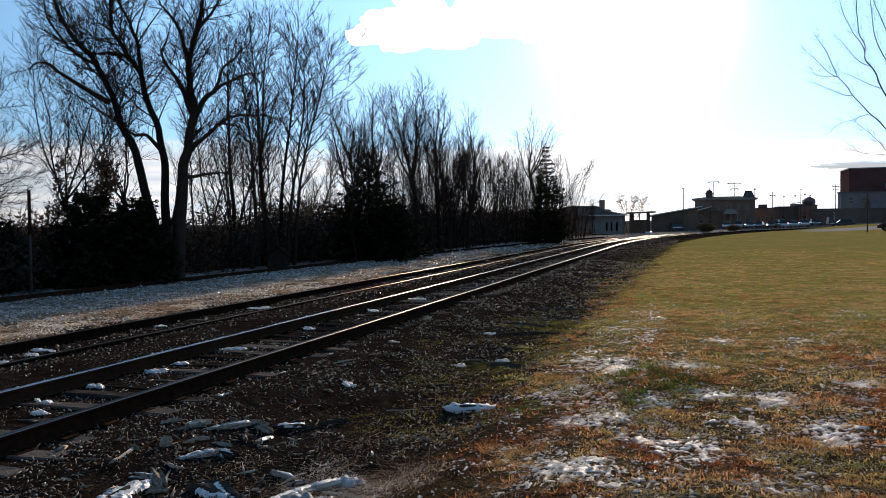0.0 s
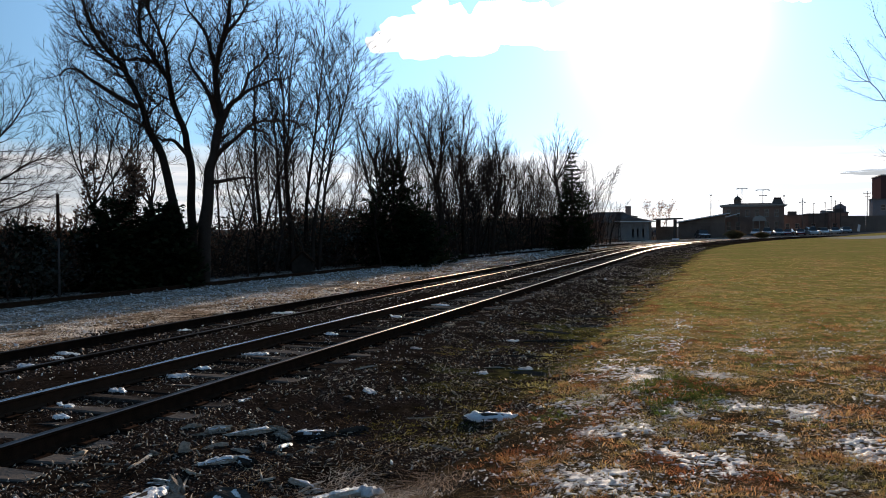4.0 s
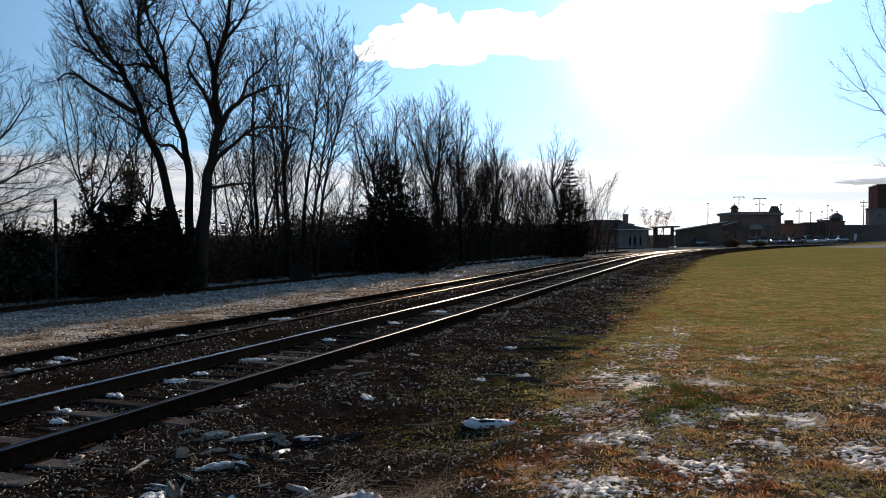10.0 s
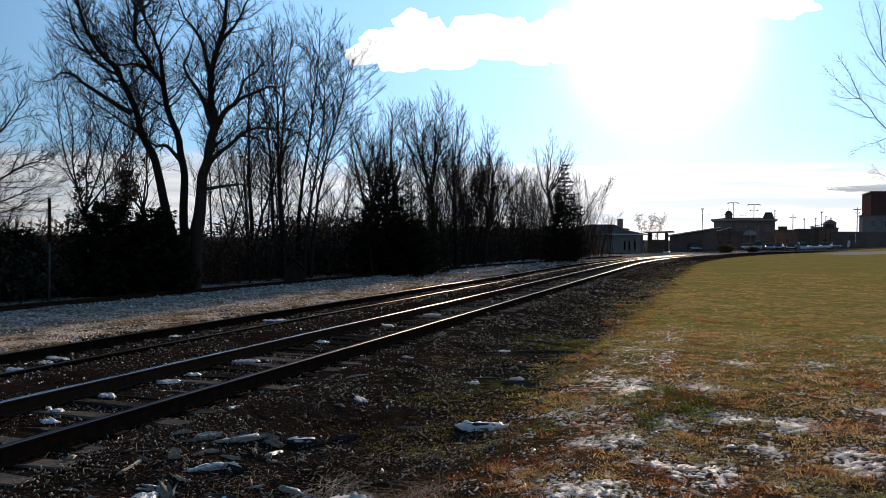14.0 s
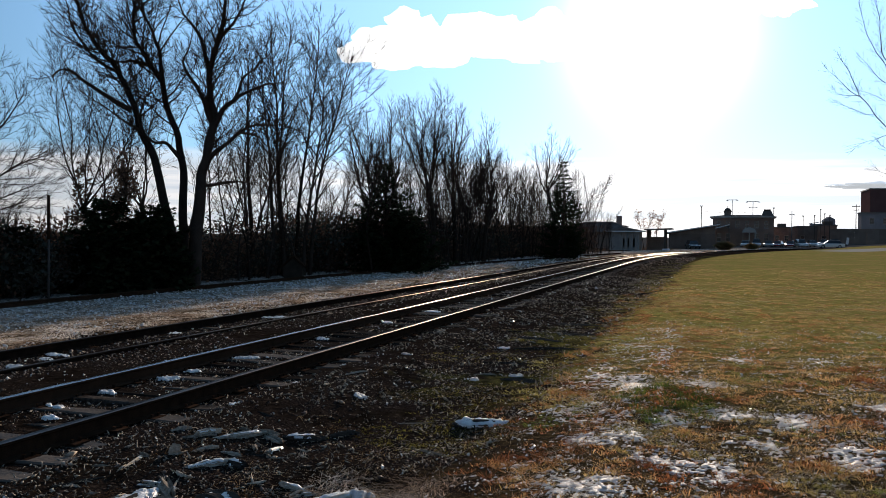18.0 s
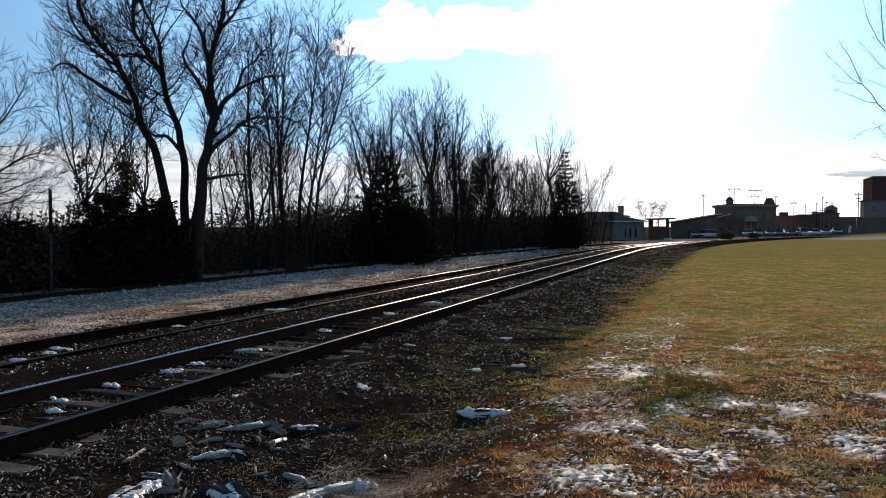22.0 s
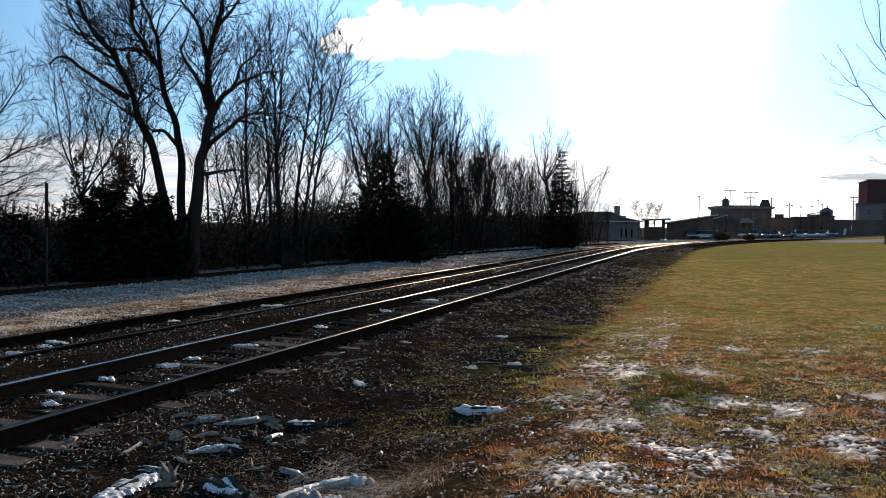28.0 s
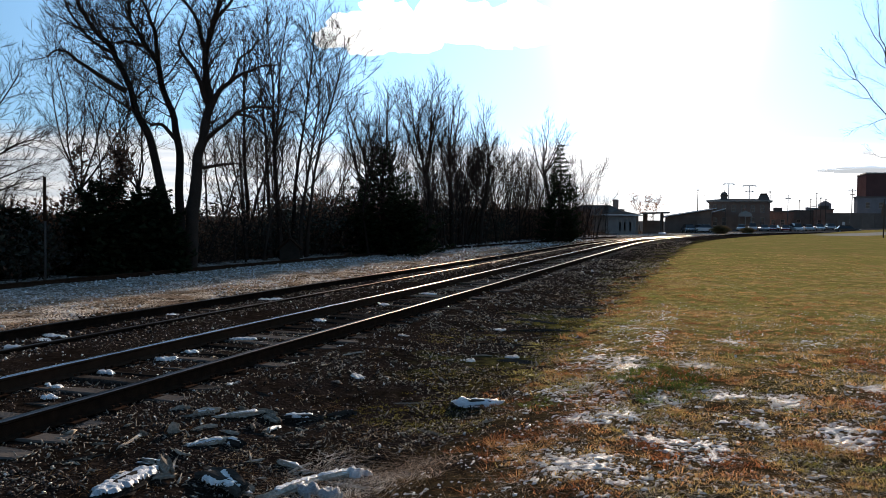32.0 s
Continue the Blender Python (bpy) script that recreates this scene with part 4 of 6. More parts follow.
# ---- the far side: station, sheds, street and town ----
MOUND_GRASS = surface("tall_dry_grass", (0.2, 0.14, 0.07), (0.42, 0.31, 0.17), 0.8, 3, 20, 0, island=True, through_light=0.5)
BRICK = surface("dark_brick", (0.2, 0.13, 0.1), (0.36, 0.25, 0.2), 0.9, 0.6, 9, 0.2)
RED_BRICK = surface("red_brick", (0.085, 0.046, 0.042), (0.15, 0.08, 0.074), 0.9, 0.5, 9, 0.2)
PALE = surface("pale_siding", (0.2, 0.19, 0.2), (0.3, 0.29, 0.3), 0.8, 0.8, 8, 0.1)
BLOCK = surface("grey_block_wall", (0.16, 0.15, 0.145), (0.27, 0.255, 0.24), 0.9, 0.8, 8, 0.15)
BROWN_WALL = surface("brown_board_wall", (0.12, 0.09, 0.075), (0.22, 0.17, 0.14), 0.9, 0.8, 8, 0.15)
ROOFING = surface("tarred_roofing", (0.09, 0.08, 0.072), (0.17, 0.152, 0.14), 0.8, 1, 10, 0.1)
TRIM = surface("weathered_trim", (0.25, 0.22, 0.2), (0.42, 0.38, 0.34), 0.7, 2, 12, 0.1)
METAL_ROOF = surface("white_metal_roof", (0.55, 0.56, 0.57), (0.72, 0.72, 0.72), 0.4, 1, 10, 0.05)
POLE_WOOD = surface("pole_wood", (0.05, 0.042, 0.036), (0.12, 0.1, 0.085), 0.85, 3, 20, 0.3)
GALV = surface("galvanised_steel", (0.22, 0.22, 0.23), (0.36, 0.36, 0.37), 0.45, 3, 20, 0.05, metal=0.8)


def glass_material():
    m = bpy.data.materials.new("window_glass")
    m.use_nodes = True
    b = m.node_tree.nodes["Principled BSDF"]
    b.inputs["Base Color"].default_value = (0.02, 0.025, 0.03, 1)
    b.inputs["Roughness"].default_value = 0.06
    return m


GLASS = glass_material()


def wall_with_openings(x0, x1, y0, y1, z0, z1, holes):
    """A wall box along x whose openings (xa, xb, za, zb) go through it."""
    s, made = Shape(), {}
    xs = sorted({x0, x1, *[h[0] for h in holes], *[h[1] for h in holes]})
    zs = sorted({z0, z1, *[h[2] for h in holes], *[h[3] for h in holes]})

    def at(*p):
        if p not in made:
            made[p] = len(s.v)
            s.v.append(p)
        return made[p]

    def solid(i, j):
        if not (0 <= i < len(xs) - 1 and 0 <= j < len(zs) - 1):
            return False
        mx, mz = (xs[i] + xs[i + 1]) / 2, (zs[j] + zs[j + 1]) / 2
        return not any(h[0] < mx < h[1] and h[2] < mz < h[3] for h in holes)

    for i, (a, b) in enumerate(zip(xs, xs[1:])):
        for j, (c, d) in enumerate(zip(zs, zs[1:])):
            if solid(i, j):
                s.f += [(at(a, y0, c), at(b, y0, c), at(b, y0, d), at(a, y0, d)), (at(b, y1, c), at(a, y1, c), at(a, y1, d), at(b, y1, d))]
                for di, dj, p, q in ((-1, 0, (a, d), (a, c)), (1, 0, (b, c), (b, d)), (0, -1, (a, c), (b, c)), (0, 1, (b, d), (a, d))):
                    if not solid(i + di, j + dj):
                        s.f.append((at(q[0], y0, q[1]), at(p[0], y0, p[1]), at(p[0], y1, p[1]), at(q[0], y1, q[1])))
    return s


def window_part(parent, xa, xb, za, zb, y):
    """Frame and pane set back in an opening."""
    f = Shape()
    for a, b, c, d in ((xa, xa + 0.09, za, zb), (xb - 0.09, xb, za, zb), (xa + 0.09, xb - 0.09, zb - 0.09, zb), (xa + 0.09, xb - 0.09, za, za + 0.09), (xa + 0.09, xb - 0.09, (za + zb) / 2 - 0.04, (za + zb) / 2 + 0.04)):
        f.box(a, b, y + 0.1, y + 0.18, c, d)
    w = part("window", f.mesh("window"), TRIM, parent)
    part("pane", Shape().box(xa + 0.09, xb - 0.09, y + 0.13, y + 0.14, za + 0.09, zb - 0.09).mesh("pane"), GLASS, w)
    part("sill", Shape().box(xa - 0.08, xb + 0.08, y - 0.08, y + 0.1, za - 0.12, za).mesh("sill"), TRIM, w)
    return w


def station_house():
    b = thing("station_house", None, None, "two-storey brick station house with a wide cornice and cupola", "building")
    x0, x1, y0, y1 = -1.5, 13.2, 222.0, 233.0
    tops = [(xa, xa + 1.0, 4.3, 6.1) for xa in (-0.5, 1.7, 4.0, 6.3, 8.6, 10.9)]
    lows = [(xa, xa + 1.1, 0.7, 2.9) for xa in (-0.5, 1.7, 8.6, 10.9)]
    front = part("wall", wall_with_openings(x0, x1, y0, y0 + 0.35, -0.3, 7.0, tops + lows).mesh("wall"), BRICK, b)
    for s in (Shape().box(x0, x0 + 0.35, y0 + 0.35, y1, -0.3, 7.0), Shape().box(x1 - 0.35, x1, y0 + 0.35, y1, -0.3, 7.0), Shape().box(x0 + 0.35, x1 - 0.35, y1 - 0.35, y1, -0.3, 7.0)):
        part("wall", s.mesh("wall"), BRICK, b)
    for h in tops + lows:
        window_part(b, *h, y0)
    part("cornice", Shape().box(x0 - 0.7, x1 + 0.7, y0 - 0.7, y1 + 0.7, 7.0, 7.22).box(x0 - 0.45, x1 + 0.45, y0 - 0.45, y1 + 0.45, 6.75, 7.0).mesh("cornice"), TRIM, b)
    s = Shape()
    s.v += [(x0 - 0.5, y0 - 0.5, 7.22), (x1 + 0.5, y0 - 0.5, 7.22), (x1 + 0.5, y1 + 0.5, 7.22), (x0 - 0.5, y1 + 0.5, 7.22), (x0 + 3.5, y0 + 4, 7.75), (x1 - 3.5, y0 + 4, 7.75), (x1 - 3.5, y1 - 4, 7.75), (x0 + 3.5, y1 - 4, 7.75)]
    s.f += [(0, 1, 5, 4), (1, 2, 6, 5), (2, 3, 7, 6), (3, 0, 4, 7), (4, 5, 6, 7), (3, 2, 1, 0)]
    roof = part("roof", s.mesh("roof"), ROOFING, b)
    cup = part("cupola", Shape().box(1.3, 3.0, 224.5, 226.2, 7.3, 8.55).box(1.1, 3.2, 224.3, 226.4, 8.55, 8.72).mesh("cupola"), BROWN_WALL, b)
    part("dome", Shape().tube([V(2.15, 225.35, 8.72), V(2.15, 225.35, 9.1), V(2.15, 225.35, 9.4), V(2.15, 225.35, 9.55)], [0.85, 0.8, 0.5, 0.12], 12).mesh("dome", True), ROOFING, cup)
    part("finial", Shape().tube([V(2.15, 225.35, 9.5), V(2.15, 225.35, 10.3)], [0.09, 0.02], 6).mesh("finial"), RUST, cup)
    s = Shape()
    s.v += [(10.4, 224, 7.3), (13.2, 224, 7.3), (13.2, 227, 7.3), (10.4, 227, 7.3), (10.9, 224.4, 8.75), (12.7, 224.4, 8.75), (12.7, 226.6, 8.75), (10.9, 226.6, 8.75)]
    s.f += [(0, 1, 5, 4), (1, 2, 6, 5), (2, 3, 7, 6), (3, 0, 4, 7), (4, 5, 6, 7), (3, 2, 1, 0)]
    part("mansard_tower", s.mesh("mansard_tower"), ROOFING, b)
    part("cresting", Shape().box(11.0, 12.6, 224.5, 226.5, 8.75, 9.1).mesh("cresting"), RUST, b)
    # platform awning with a pale edge, and a small gabled porch
    s = Shape()
    s.v += [(-3.5, 214, 3.3), (2.6, 214, 4.9), (2.6, 221.4, 4.95), (-3.5, 221.4, 3.35), (-3.5, 214, 3.5), (2.6, 214, 5.1), (2.6, 221.4, 5.15), (-3.5, 221.4, 3.55)]
    s.f += [(3, 2, 1, 0), (4, 5, 6, 7), (0, 1, 5, 4), (1, 2, 6, 5), (2, 3, 7, 6), (3, 0, 4, 7)]
    part("awning", s.mesh("awning"), METAL_ROOF, b, "pale sloping awning")
    for x, h in ((-3.3, 3.3), (2.4, 4.8)):
        part("awning_post", Shape().box(x - 0.1, x + 0.1, 214.1, 214.3, -0.3, h).mesh("awning_post"), POLE_WOOD, b)
    part("porch_roof", Shape().prism([(5.6, 3.1), (9.0, 3.1), (8.6, 4.0), (7.3, 4.5), (6.0, 4.0)], 218.5, 221.5).mesh("porch_roof"), TRIM, b)
    for x in (5.8, 7.3, 8.8):
        part("porch_post", Shape().box(x - 0.09, x + 0.09, 218.6, 218.8, -0.3, 3.1).mesh("porch_post"), TRIM, b)
    return b


station_house()


def freight_house():
    """Its roof climbs from a low end beside the canopy to a high end by the station."""
    b = thing("freight_house", None, None, "long low freight house with a climbing roof and pale eave", "building")
    part("wall", wall_with_openings(-8.4, -0.6, 150.0, 150.3, -0.3, 2.4, [(-4.6, -3.0, -0.3, 1.9)]).mesh("wall"), BROWN_WALL, b)
    for x, z in ((-8.4, 2.4), (-0.9, 3.7)):
        part("wall", Shape().box(x, x + 0.3, 150.3, 160, -0.3, z).mesh("wall"), BROWN_WALL, b)
    part("wall", Shape().box(-8.1, -0.9, 159.7, 160, -0.3, 2.4).mesh("wall"), BROWN_WALL, b)
    part("gable_wall", Shape().prism([(-8.4, 2.4), (-0.6, 2.4), (-0.6, 3.75)], 150.0, 150.3).mesh("gable_wall"), BROWN_WALL, b)
    part("door", Shape().box(-4.6, -3.0, 150.1, 150.18, -0.3, 1.9).mesh("door"), BROWN_WALL, b)
    part("roof", Shape().prism([(-9.2, 2.35), (0.2, 3.95), (0.2, 4.15), (-9.2, 2.55)], 149.2, 160.8).mesh("roof"), ROOFING, b)
    part("eave_board", Shape().prism([(-9.2, 2.36), (0.2, 3.96), (0.2, 4.12), (-9.2, 2.52)], 149.12, 149.2).mesh("eave_board"), METAL_ROOF, b, "pale eave board")
    return b


freight_house()


def block_hut():
    b = thing("block_hut", None, None, "small pale block building with narrow dark slots", "building")
    slots = [(xa, xa + 0.28, 0.2, 1.5) for xa in (-13.6, -12.9, -12.1)]
    part("wall", wall_with_openings(-15.6, -11.2, 124.0, 124.25, -0.3, 2.5, slots).mesh("wall"), BLOCK, b)
    for s in (Shape().box(-15.6, -15.35, 124.25, 129, -0.3, 2.5), Shape().box(-11.45, -11.2, 124.25, 129, -0.3, 2.5), Shape().box(-15.35, -11.45, 128.75, 129, -0.3, 2.5)):
        part("wall", s.mesh("wall"), BLOCK, b)
    part("roof", Shape().prism([(-16.2, 2.5), (-10.6, 2.5), (-10.6, 2.62), (-13.4, 3.2), (-16.2, 2.62)], 123.5, 129.5).mesh("roof"), ROOFING, b)
    part("eave_board", Shape().box(-16.2, -10.6, 123.42, 123.5, 2.48, 2.64).mesh("eave_board"), METAL_ROOF, b)
    return b


block_hut()


def loading_canopy():
    b = thing("loading_canopy", None, None, "dark open loading canopy on a single front post", "canopy")
    part("roof", Shape().prism([(-10.6, 2.75), (-6.6, 2.9), (-6.6, 3.1), (-10.6, 2.95)], 124.5, 130).mesh("roof"), ROOFING, b)
    part("post", Shape().box(-7.72, -7.42, 125, 125.3, -0.3, 2.85).mesh("post"), POLE_WOOD, b)
    part("back_post", Shape().box(-7.72, -7.5, 129.5, 129.7, -0.3, 2.85).mesh("back_post"), POLE_WOOD, b)
    part("back_board", Shape().box(-10.6, -7.6, 129.7, 129.8, -0.3, 1.8).mesh("back_board"), BROWN_WALL, b)
    part("back_board", Shape().box(-10.6, -9.9, 129.7, 129.8, 1.8, 2.8).mesh("back_board"), BROWN_WALL, b)
    part("back_post", Shape().box(-9.15, -9.0, 129.7, 129.8, 1.8, 2.8).mesh("back_post"), BROWN_WALL, b)
    part("foot", Shape().box(-7.9, -6.9, 124.8, 125.5, -0.3, 0.05).mesh("foot"), SNOW, b, "snow banked at the post")
    return b


loading_canopy()


def hip_house():
    b = thing("hip_house", None, None, "small dark house with a hipped roof and chimney", "building")
    part("wall", Shape().box(-26, -14.2, 141, 149, -0.3, 2.5).mesh("wall"), BROWN_WALL, b)
    s = Shape()
    s.v += [(-26.6, 140.4, 2.5), (-13.6, 140.4, 2.5), (-13.6, 149.6, 2.5), (-26.6, 149.6, 2.5), (-22.5, 145, 4.4), (-17.5, 145, 4.4)]
    s.f += [(0, 1, 5, 4), (1, 2, 5), (2, 3, 4, 5), (3, 0, 4), (3, 2, 1, 0)]
    part("roof", s.mesh("roof"), ROOFING, b)
    part("chimney", Shape().box(-17.0, -16.1, 144.6, 145.4, 3.6, 5.4).mesh("chimney"), BRICK, b)
    return b


hip_house()


def brick_block():
    b = thing("brick_tower", None, None, "tall windowless red brick building", "building")
    part("wall", Shape().box(33.8, 44.2, 215, 228, 0.3, 13.5).mesh("wall"), RED_BRICK, b)
    part("coping", Shape().box(33.65, 44.35, 214.85, 228.15, 13.5, 13.75).mesh("coping"), TRIM, b)
    part("roof_unit", Shape().box(41.4, 43.8, 214.0, 215, 8.6, 10.0).mesh("roof_unit"), GALV, b)
    c = thing("pale_warehouse", None, None, "pale two-storey warehouse with small dark windows", "building")
    wins = [(xa, xa + 1.0, 5.2, 6.6) for xa in (33.0, 35.8, 41.0, 46.0)]
    part("wall", wall_with_openings(31.3, 60, 210.0, 210.3, 0.3, 7.7, wins).mesh("wall"), PALE, c)
    part("wall", Shape().box(31.3, 31.6, 210.3, 214.8, 0.3, 7.7).mesh("wall"), PALE, c)
    for h in wins:
        window_part(c, *h, 210.0)
    part("roof", Shape().box(31.1, 60.2, 209.8, 214.8, 7.7, 7.95).mesh("roof"), ROOFING, c)
    d = thing("brown_wall", None, None, "dark brown board wall in front of the warehouse", "wall")
    for k in range(14):
        part("panel", Shape().box(24.0 + 2.5 * k + 0.03, 26.5 + 2.5 * k, 204 + 0.04 * (k % 2), 204.2 + 0.04 * (k % 2), 0.2, 4.0).mesh("panel"), BROWN_WALL, d)


brick_block()
r = random.Random(31)
for k, (x, w, h, m) in enumerate(((-70, 22, 4.5, BRICK), (-46, 20, 4.8, BROWN_WALL), (13.8, 6.5, 4.6, BRICK), (20.3, 5.0, 4.9, BROWN_WALL), (25.3, 4.5, 5.2, BRICK), (62, 22, 6.0, BRICK), (86, 30, 5.0, BROWN_WALL))):
    b = thing("town_building", None, None, "low dark flat-roofed town building", "building", "town buildings")
    y = 238.0 + r.uniform(0, 5)
    holes = [(x + 0.8 + 2.4 * i, x + 1.9 + 2.4 * i, 1.0, 2.5) for i in range(int((w - 1) / 2.4))]
    part("wall", wall_with_openings(x, x + w, y, y + 0.3, -0.3, h, holes).mesh("wall"), m, b)
    part("wall", Shape().box(x, x + 0.3, y + 0.3, y + 12, -0.3, h).box(x + w - 0.3, x + w, y + 0.3, y + 12, -0.3, h).box(x + 0.3, x + w - 0.3, y + 11.7, y + 12, -0.3, h).mesh("wall"), m, b)
    part("roof", Shape().box(x - 0.2, x + w + 0.2, y - 0.2, y + 12.2, h, h + 0.25).mesh("roof"), ROOFING, b)
    for hl in holes:
        window_part(b, *hl, y)
    if k in (2, 4):
        part("roof_box", Shape().box(x + 1.6, x + 3.8, y + 3, y + 5, h + 0.25, h + 1.2).mesh("roof_box"), ROOFING, b)
b = thing("gable_shed", None, None, "white metal-roofed gable shed", "building")
part("wall", Shape().prism([(28.2, -0.3), (31.0, -0.3), (31.0, 7.1), (29.6, 8.0), (28.2, 7.1)], 252, 258).mesh("wall"), PALE, b)
part("lean_roof", Shape().prism([(24.6, 5.9), (28.2, 6.5), (28.2, 6.7), (24.6, 6.1)], 252, 257).mesh("lean_roof"), METAL_ROOF, b)
part("lean_wall", Shape().box(24.8, 28.1, 252.2, 256.8, -0.3, 5.95).mesh("lean_wall"), PALE, b)


def pole(x, y, h, arms, label="wooden utility pole with a crossarm", lamp=False, slim=0.75):
    p = thing("utility_pole" if not lamp else "lamp_mast", None, None, label, "pole", at=pose(x, y, -0.3))
    part("mast", Shape().tube([V(0, 0, 0), V(0, 0, h / 2), V(0, 0, h)], [0.16 * slim, 0.14 * slim, 0.11 * slim], 8).mesh("mast", True), GALV if lamp else POLE_WOOD, p)
    for z, w in arms:
        part("lamp_bar" if lamp else "crossarm", Shape().box(-w, w, -0.08, 0.08, h - z, h - z + 0.16).mesh("arm"), GALV if lamp else POLE_WOOD, p)
        for s in (-1, 1):
            part("lamp_head" if lamp else "insulator", Shape().box(s * w - 0.22, s * w + 0.22, -0.2, 0.2, h - z - 0.14, h - z).mesh("lamp_head") if lamp else Shape().tube([V(s * w * 0.85, 0, h - z + 0.16), V(s * w * 0.85, 0, h - z + 0.36)], [0.06, 0.04], 6).mesh("insulator"), GALV, p)
    return p


pole(-4.5, 230, 10.6, [(0.25, 0.3)])
pole(3.4, 236, 12.4, [(0.1, 1.3)], "tall lamp mast with a double head", True)
pole(8.7, 236, 11.9, [(0.1, 1.6), (1.6, 0.9)], "tall lamp mast with a double head", True)
pole(13.6, 230, 10.2, [(0.4, 0.25)])
pole(18.0, 230, 9.2, [(1.0, 0.6)], "lamp mast with a ring of lights", True)
pole(33.2, 231, 10.8, [(0.6, 0.9), (1.5, 0.6)])
for x, h in ((20.9, 8.0), (23.6, 8.2), (25.0, 9.8), (26.0, 8.6), (27.2, 8.2)):
    pole(x, 232, h, [(0.3, 0.2)], slim=0.55)
# a service line from the pole over to the station
thing("service_line", Shape().tube([V(-4.5 + 11 * i / 6, 230 - 0.9 * i, 8.9 - 0.25 * math.sin(math.pi * i / 6) - 0.1 * i) for i in range(7)], [0.03] * 7, 4).mesh("service_line"), RUST, "thin overhead line from pole to station", "cable")
w = thing("marker_board", None, None, "white leaning marker board on a post", "sign", at=pose(23.2, 172, ground_z(23.2, 172) + 0.2, 0, 8, 0))
part("board", Shape().box(-0.22, 0.22, -0.03, 0.03, 0.3, 1.6).mesh("board"), METAL_ROOF, w)
part("stake", Shape().box(-0.05, 0.05, 0.03, 0.09, -0.8, 1.5).mesh("stake"), GREY_WOOD, w)

# low mounds of dry ornamental grass beside the line
for k, (x, y, wd, ht) in enumerate(((0.9, 140, 3.3, 1.55), (5.3, 147, 2.6, 1.2))):
    r = random.Random(70 + k)
    m = Shape()
    for _ in range(1400):
        a, q = r.uniform(0, 6.28), r.random() ** 0.6
        p = V(math.cos(a) * q * wd * 0.25, math.sin(a) * q * wd * 0.25, 0)
        tip = V(math.cos(a) * q * wd * 0.6, math.sin(a) * q * wd * 0.6, ht * (1 - 0.55 * q * q) * r.uniform(0.75, 1.05))
        m.tube([p, p.lerp(tip, 0.5) + V(0, 0, ht * 0.12), tip], [0.03, 0.025, 0], 3, tip=True)
    thing("grass_mound", m.mesh("grass_mound"), MOUND_GRASS, "rounded clump of tall dry grass", "grass clump", "grass clumps", at=pose(x, y, ground_z(x, y)))


# ---- vehicles ----
def paint(name, colour, rough=0.14, metal=0.0):
    return surface(name, colour, tuple(c * 1.15 for c in colour), rough, 0.5, 30, 0, metal=metal, spread=0.1, spec=0.5)


TYRE = surface("tyre_rubber", (0.012, 0.012, 0.012), (0.03, 0.03, 0.03), 0.85, 10, 60, 0.1)
HEADLIGHT = surface("lamp_glass", (0.5, 0.5, 0.5), (0.75, 0.75, 0.75), 0.1, 5, 50, 0)
RED_LENS = surface("red_lens", (0.25, 0.01, 0.01), (0.35, 0.02, 0.02), 0.15, 5, 50, 0)


def car(label, colour, at, tall=False, group=""):
    """Length along x, nose at +x."""
    c = thing("suv" if tall else "car", None, None, label, "car", group, at=at)
    hgt = 1.78 if tall else 1.45
    belt = 0.98 if tall else 0.88
    side = [(-2.15, 0.35), (-2.2, 0.7), (-2.05, belt), (1.0, belt), (1.95, belt - 0.18), (2.2, 0.62), (2.15, 0.32)]
    bm = bmesh.new()
    rows = []
    for y, inset in ((-0.88, 0.08), (-0.8, 0), (0.8, 0), (0.88, 0.08)):
        rows.append([bm.verts.new((x * (1 - inset * 0.25), y, z if z < 0.5 else z - inset * 0.5)) for x, z in side])
    n = len(side)
    for a, b in zip(rows, rows[1:]):
        for k in range(n):
            bm.faces.new((a[k], a[(k + 1) % n], b[(k + 1) % n], b[k]))
    bm.faces.new(rows[0][::-1])
    bm.faces.new(rows[-1])
    bmesh.ops.recalc_face_normals(bm, faces=bm.faces)
    body = part("body", bm, paint("car_paint", colour), c)
    back = -2.0 if tall else -1.75
    cab = [(back, belt), (back + (0.1 if tall else 0.45), hgt - 0.05), (back + 0.4, hgt), (0.25, hgt), (0.45, hgt - 0.06), (1.1, belt)]
    roof = Shape()
    roof.v += [(x, s * (0.62 if z > belt + 0.1 else 0.78), z) for s in (-1, 1) for x, z in cab]
    m = len(cab)
    roof.f += [(k, k + 1, m + k + 1, m + k) for k in range(m - 1)] + [tuple(range(m))[::-1], tuple(m + k for k in range(m))]
    part("cabin_glass", roof.mesh("cabin_glass"), GLASS, c)
    part("roof", Shape().box(back + 0.3, 0.35, -0.6, 0.6, hgt - 0.02, hgt + 0.03).mesh("roof"), body.data.materials[0], c)
    for x in (-1.35, 1.35):
        for s in (-1, 1):
            w = part("wheel", Shape().tube([V(0, -0.1, 0), V(0, 0.1, 0)], [0.33, 0.33], 14).mesh("wheel"), TYRE, c, at=pose(x, s * 0.78, 0.33))
            part("rim", Shape().tube([V(0, -0.11, 0), V(0, 0.11, 0)], [0.19, 0.19], 10).mesh("rim"), GALV, w)
    for s in (-1, 1):
        part("headlight", Shape().box(2.12, 2.2, s * 0.62 - 0.16, s * 0.62 + 0.16, 0.6, 0.74).mesh("headlight"), HEADLIGHT, c)
        part("tail_light", Shape().box(-2.22, -2.12, s * 0.66 - 0.12, s * 0.66 + 0.12, 0.62, 0.82).mesh("tail_light"), RED_LENS, c)
    return c


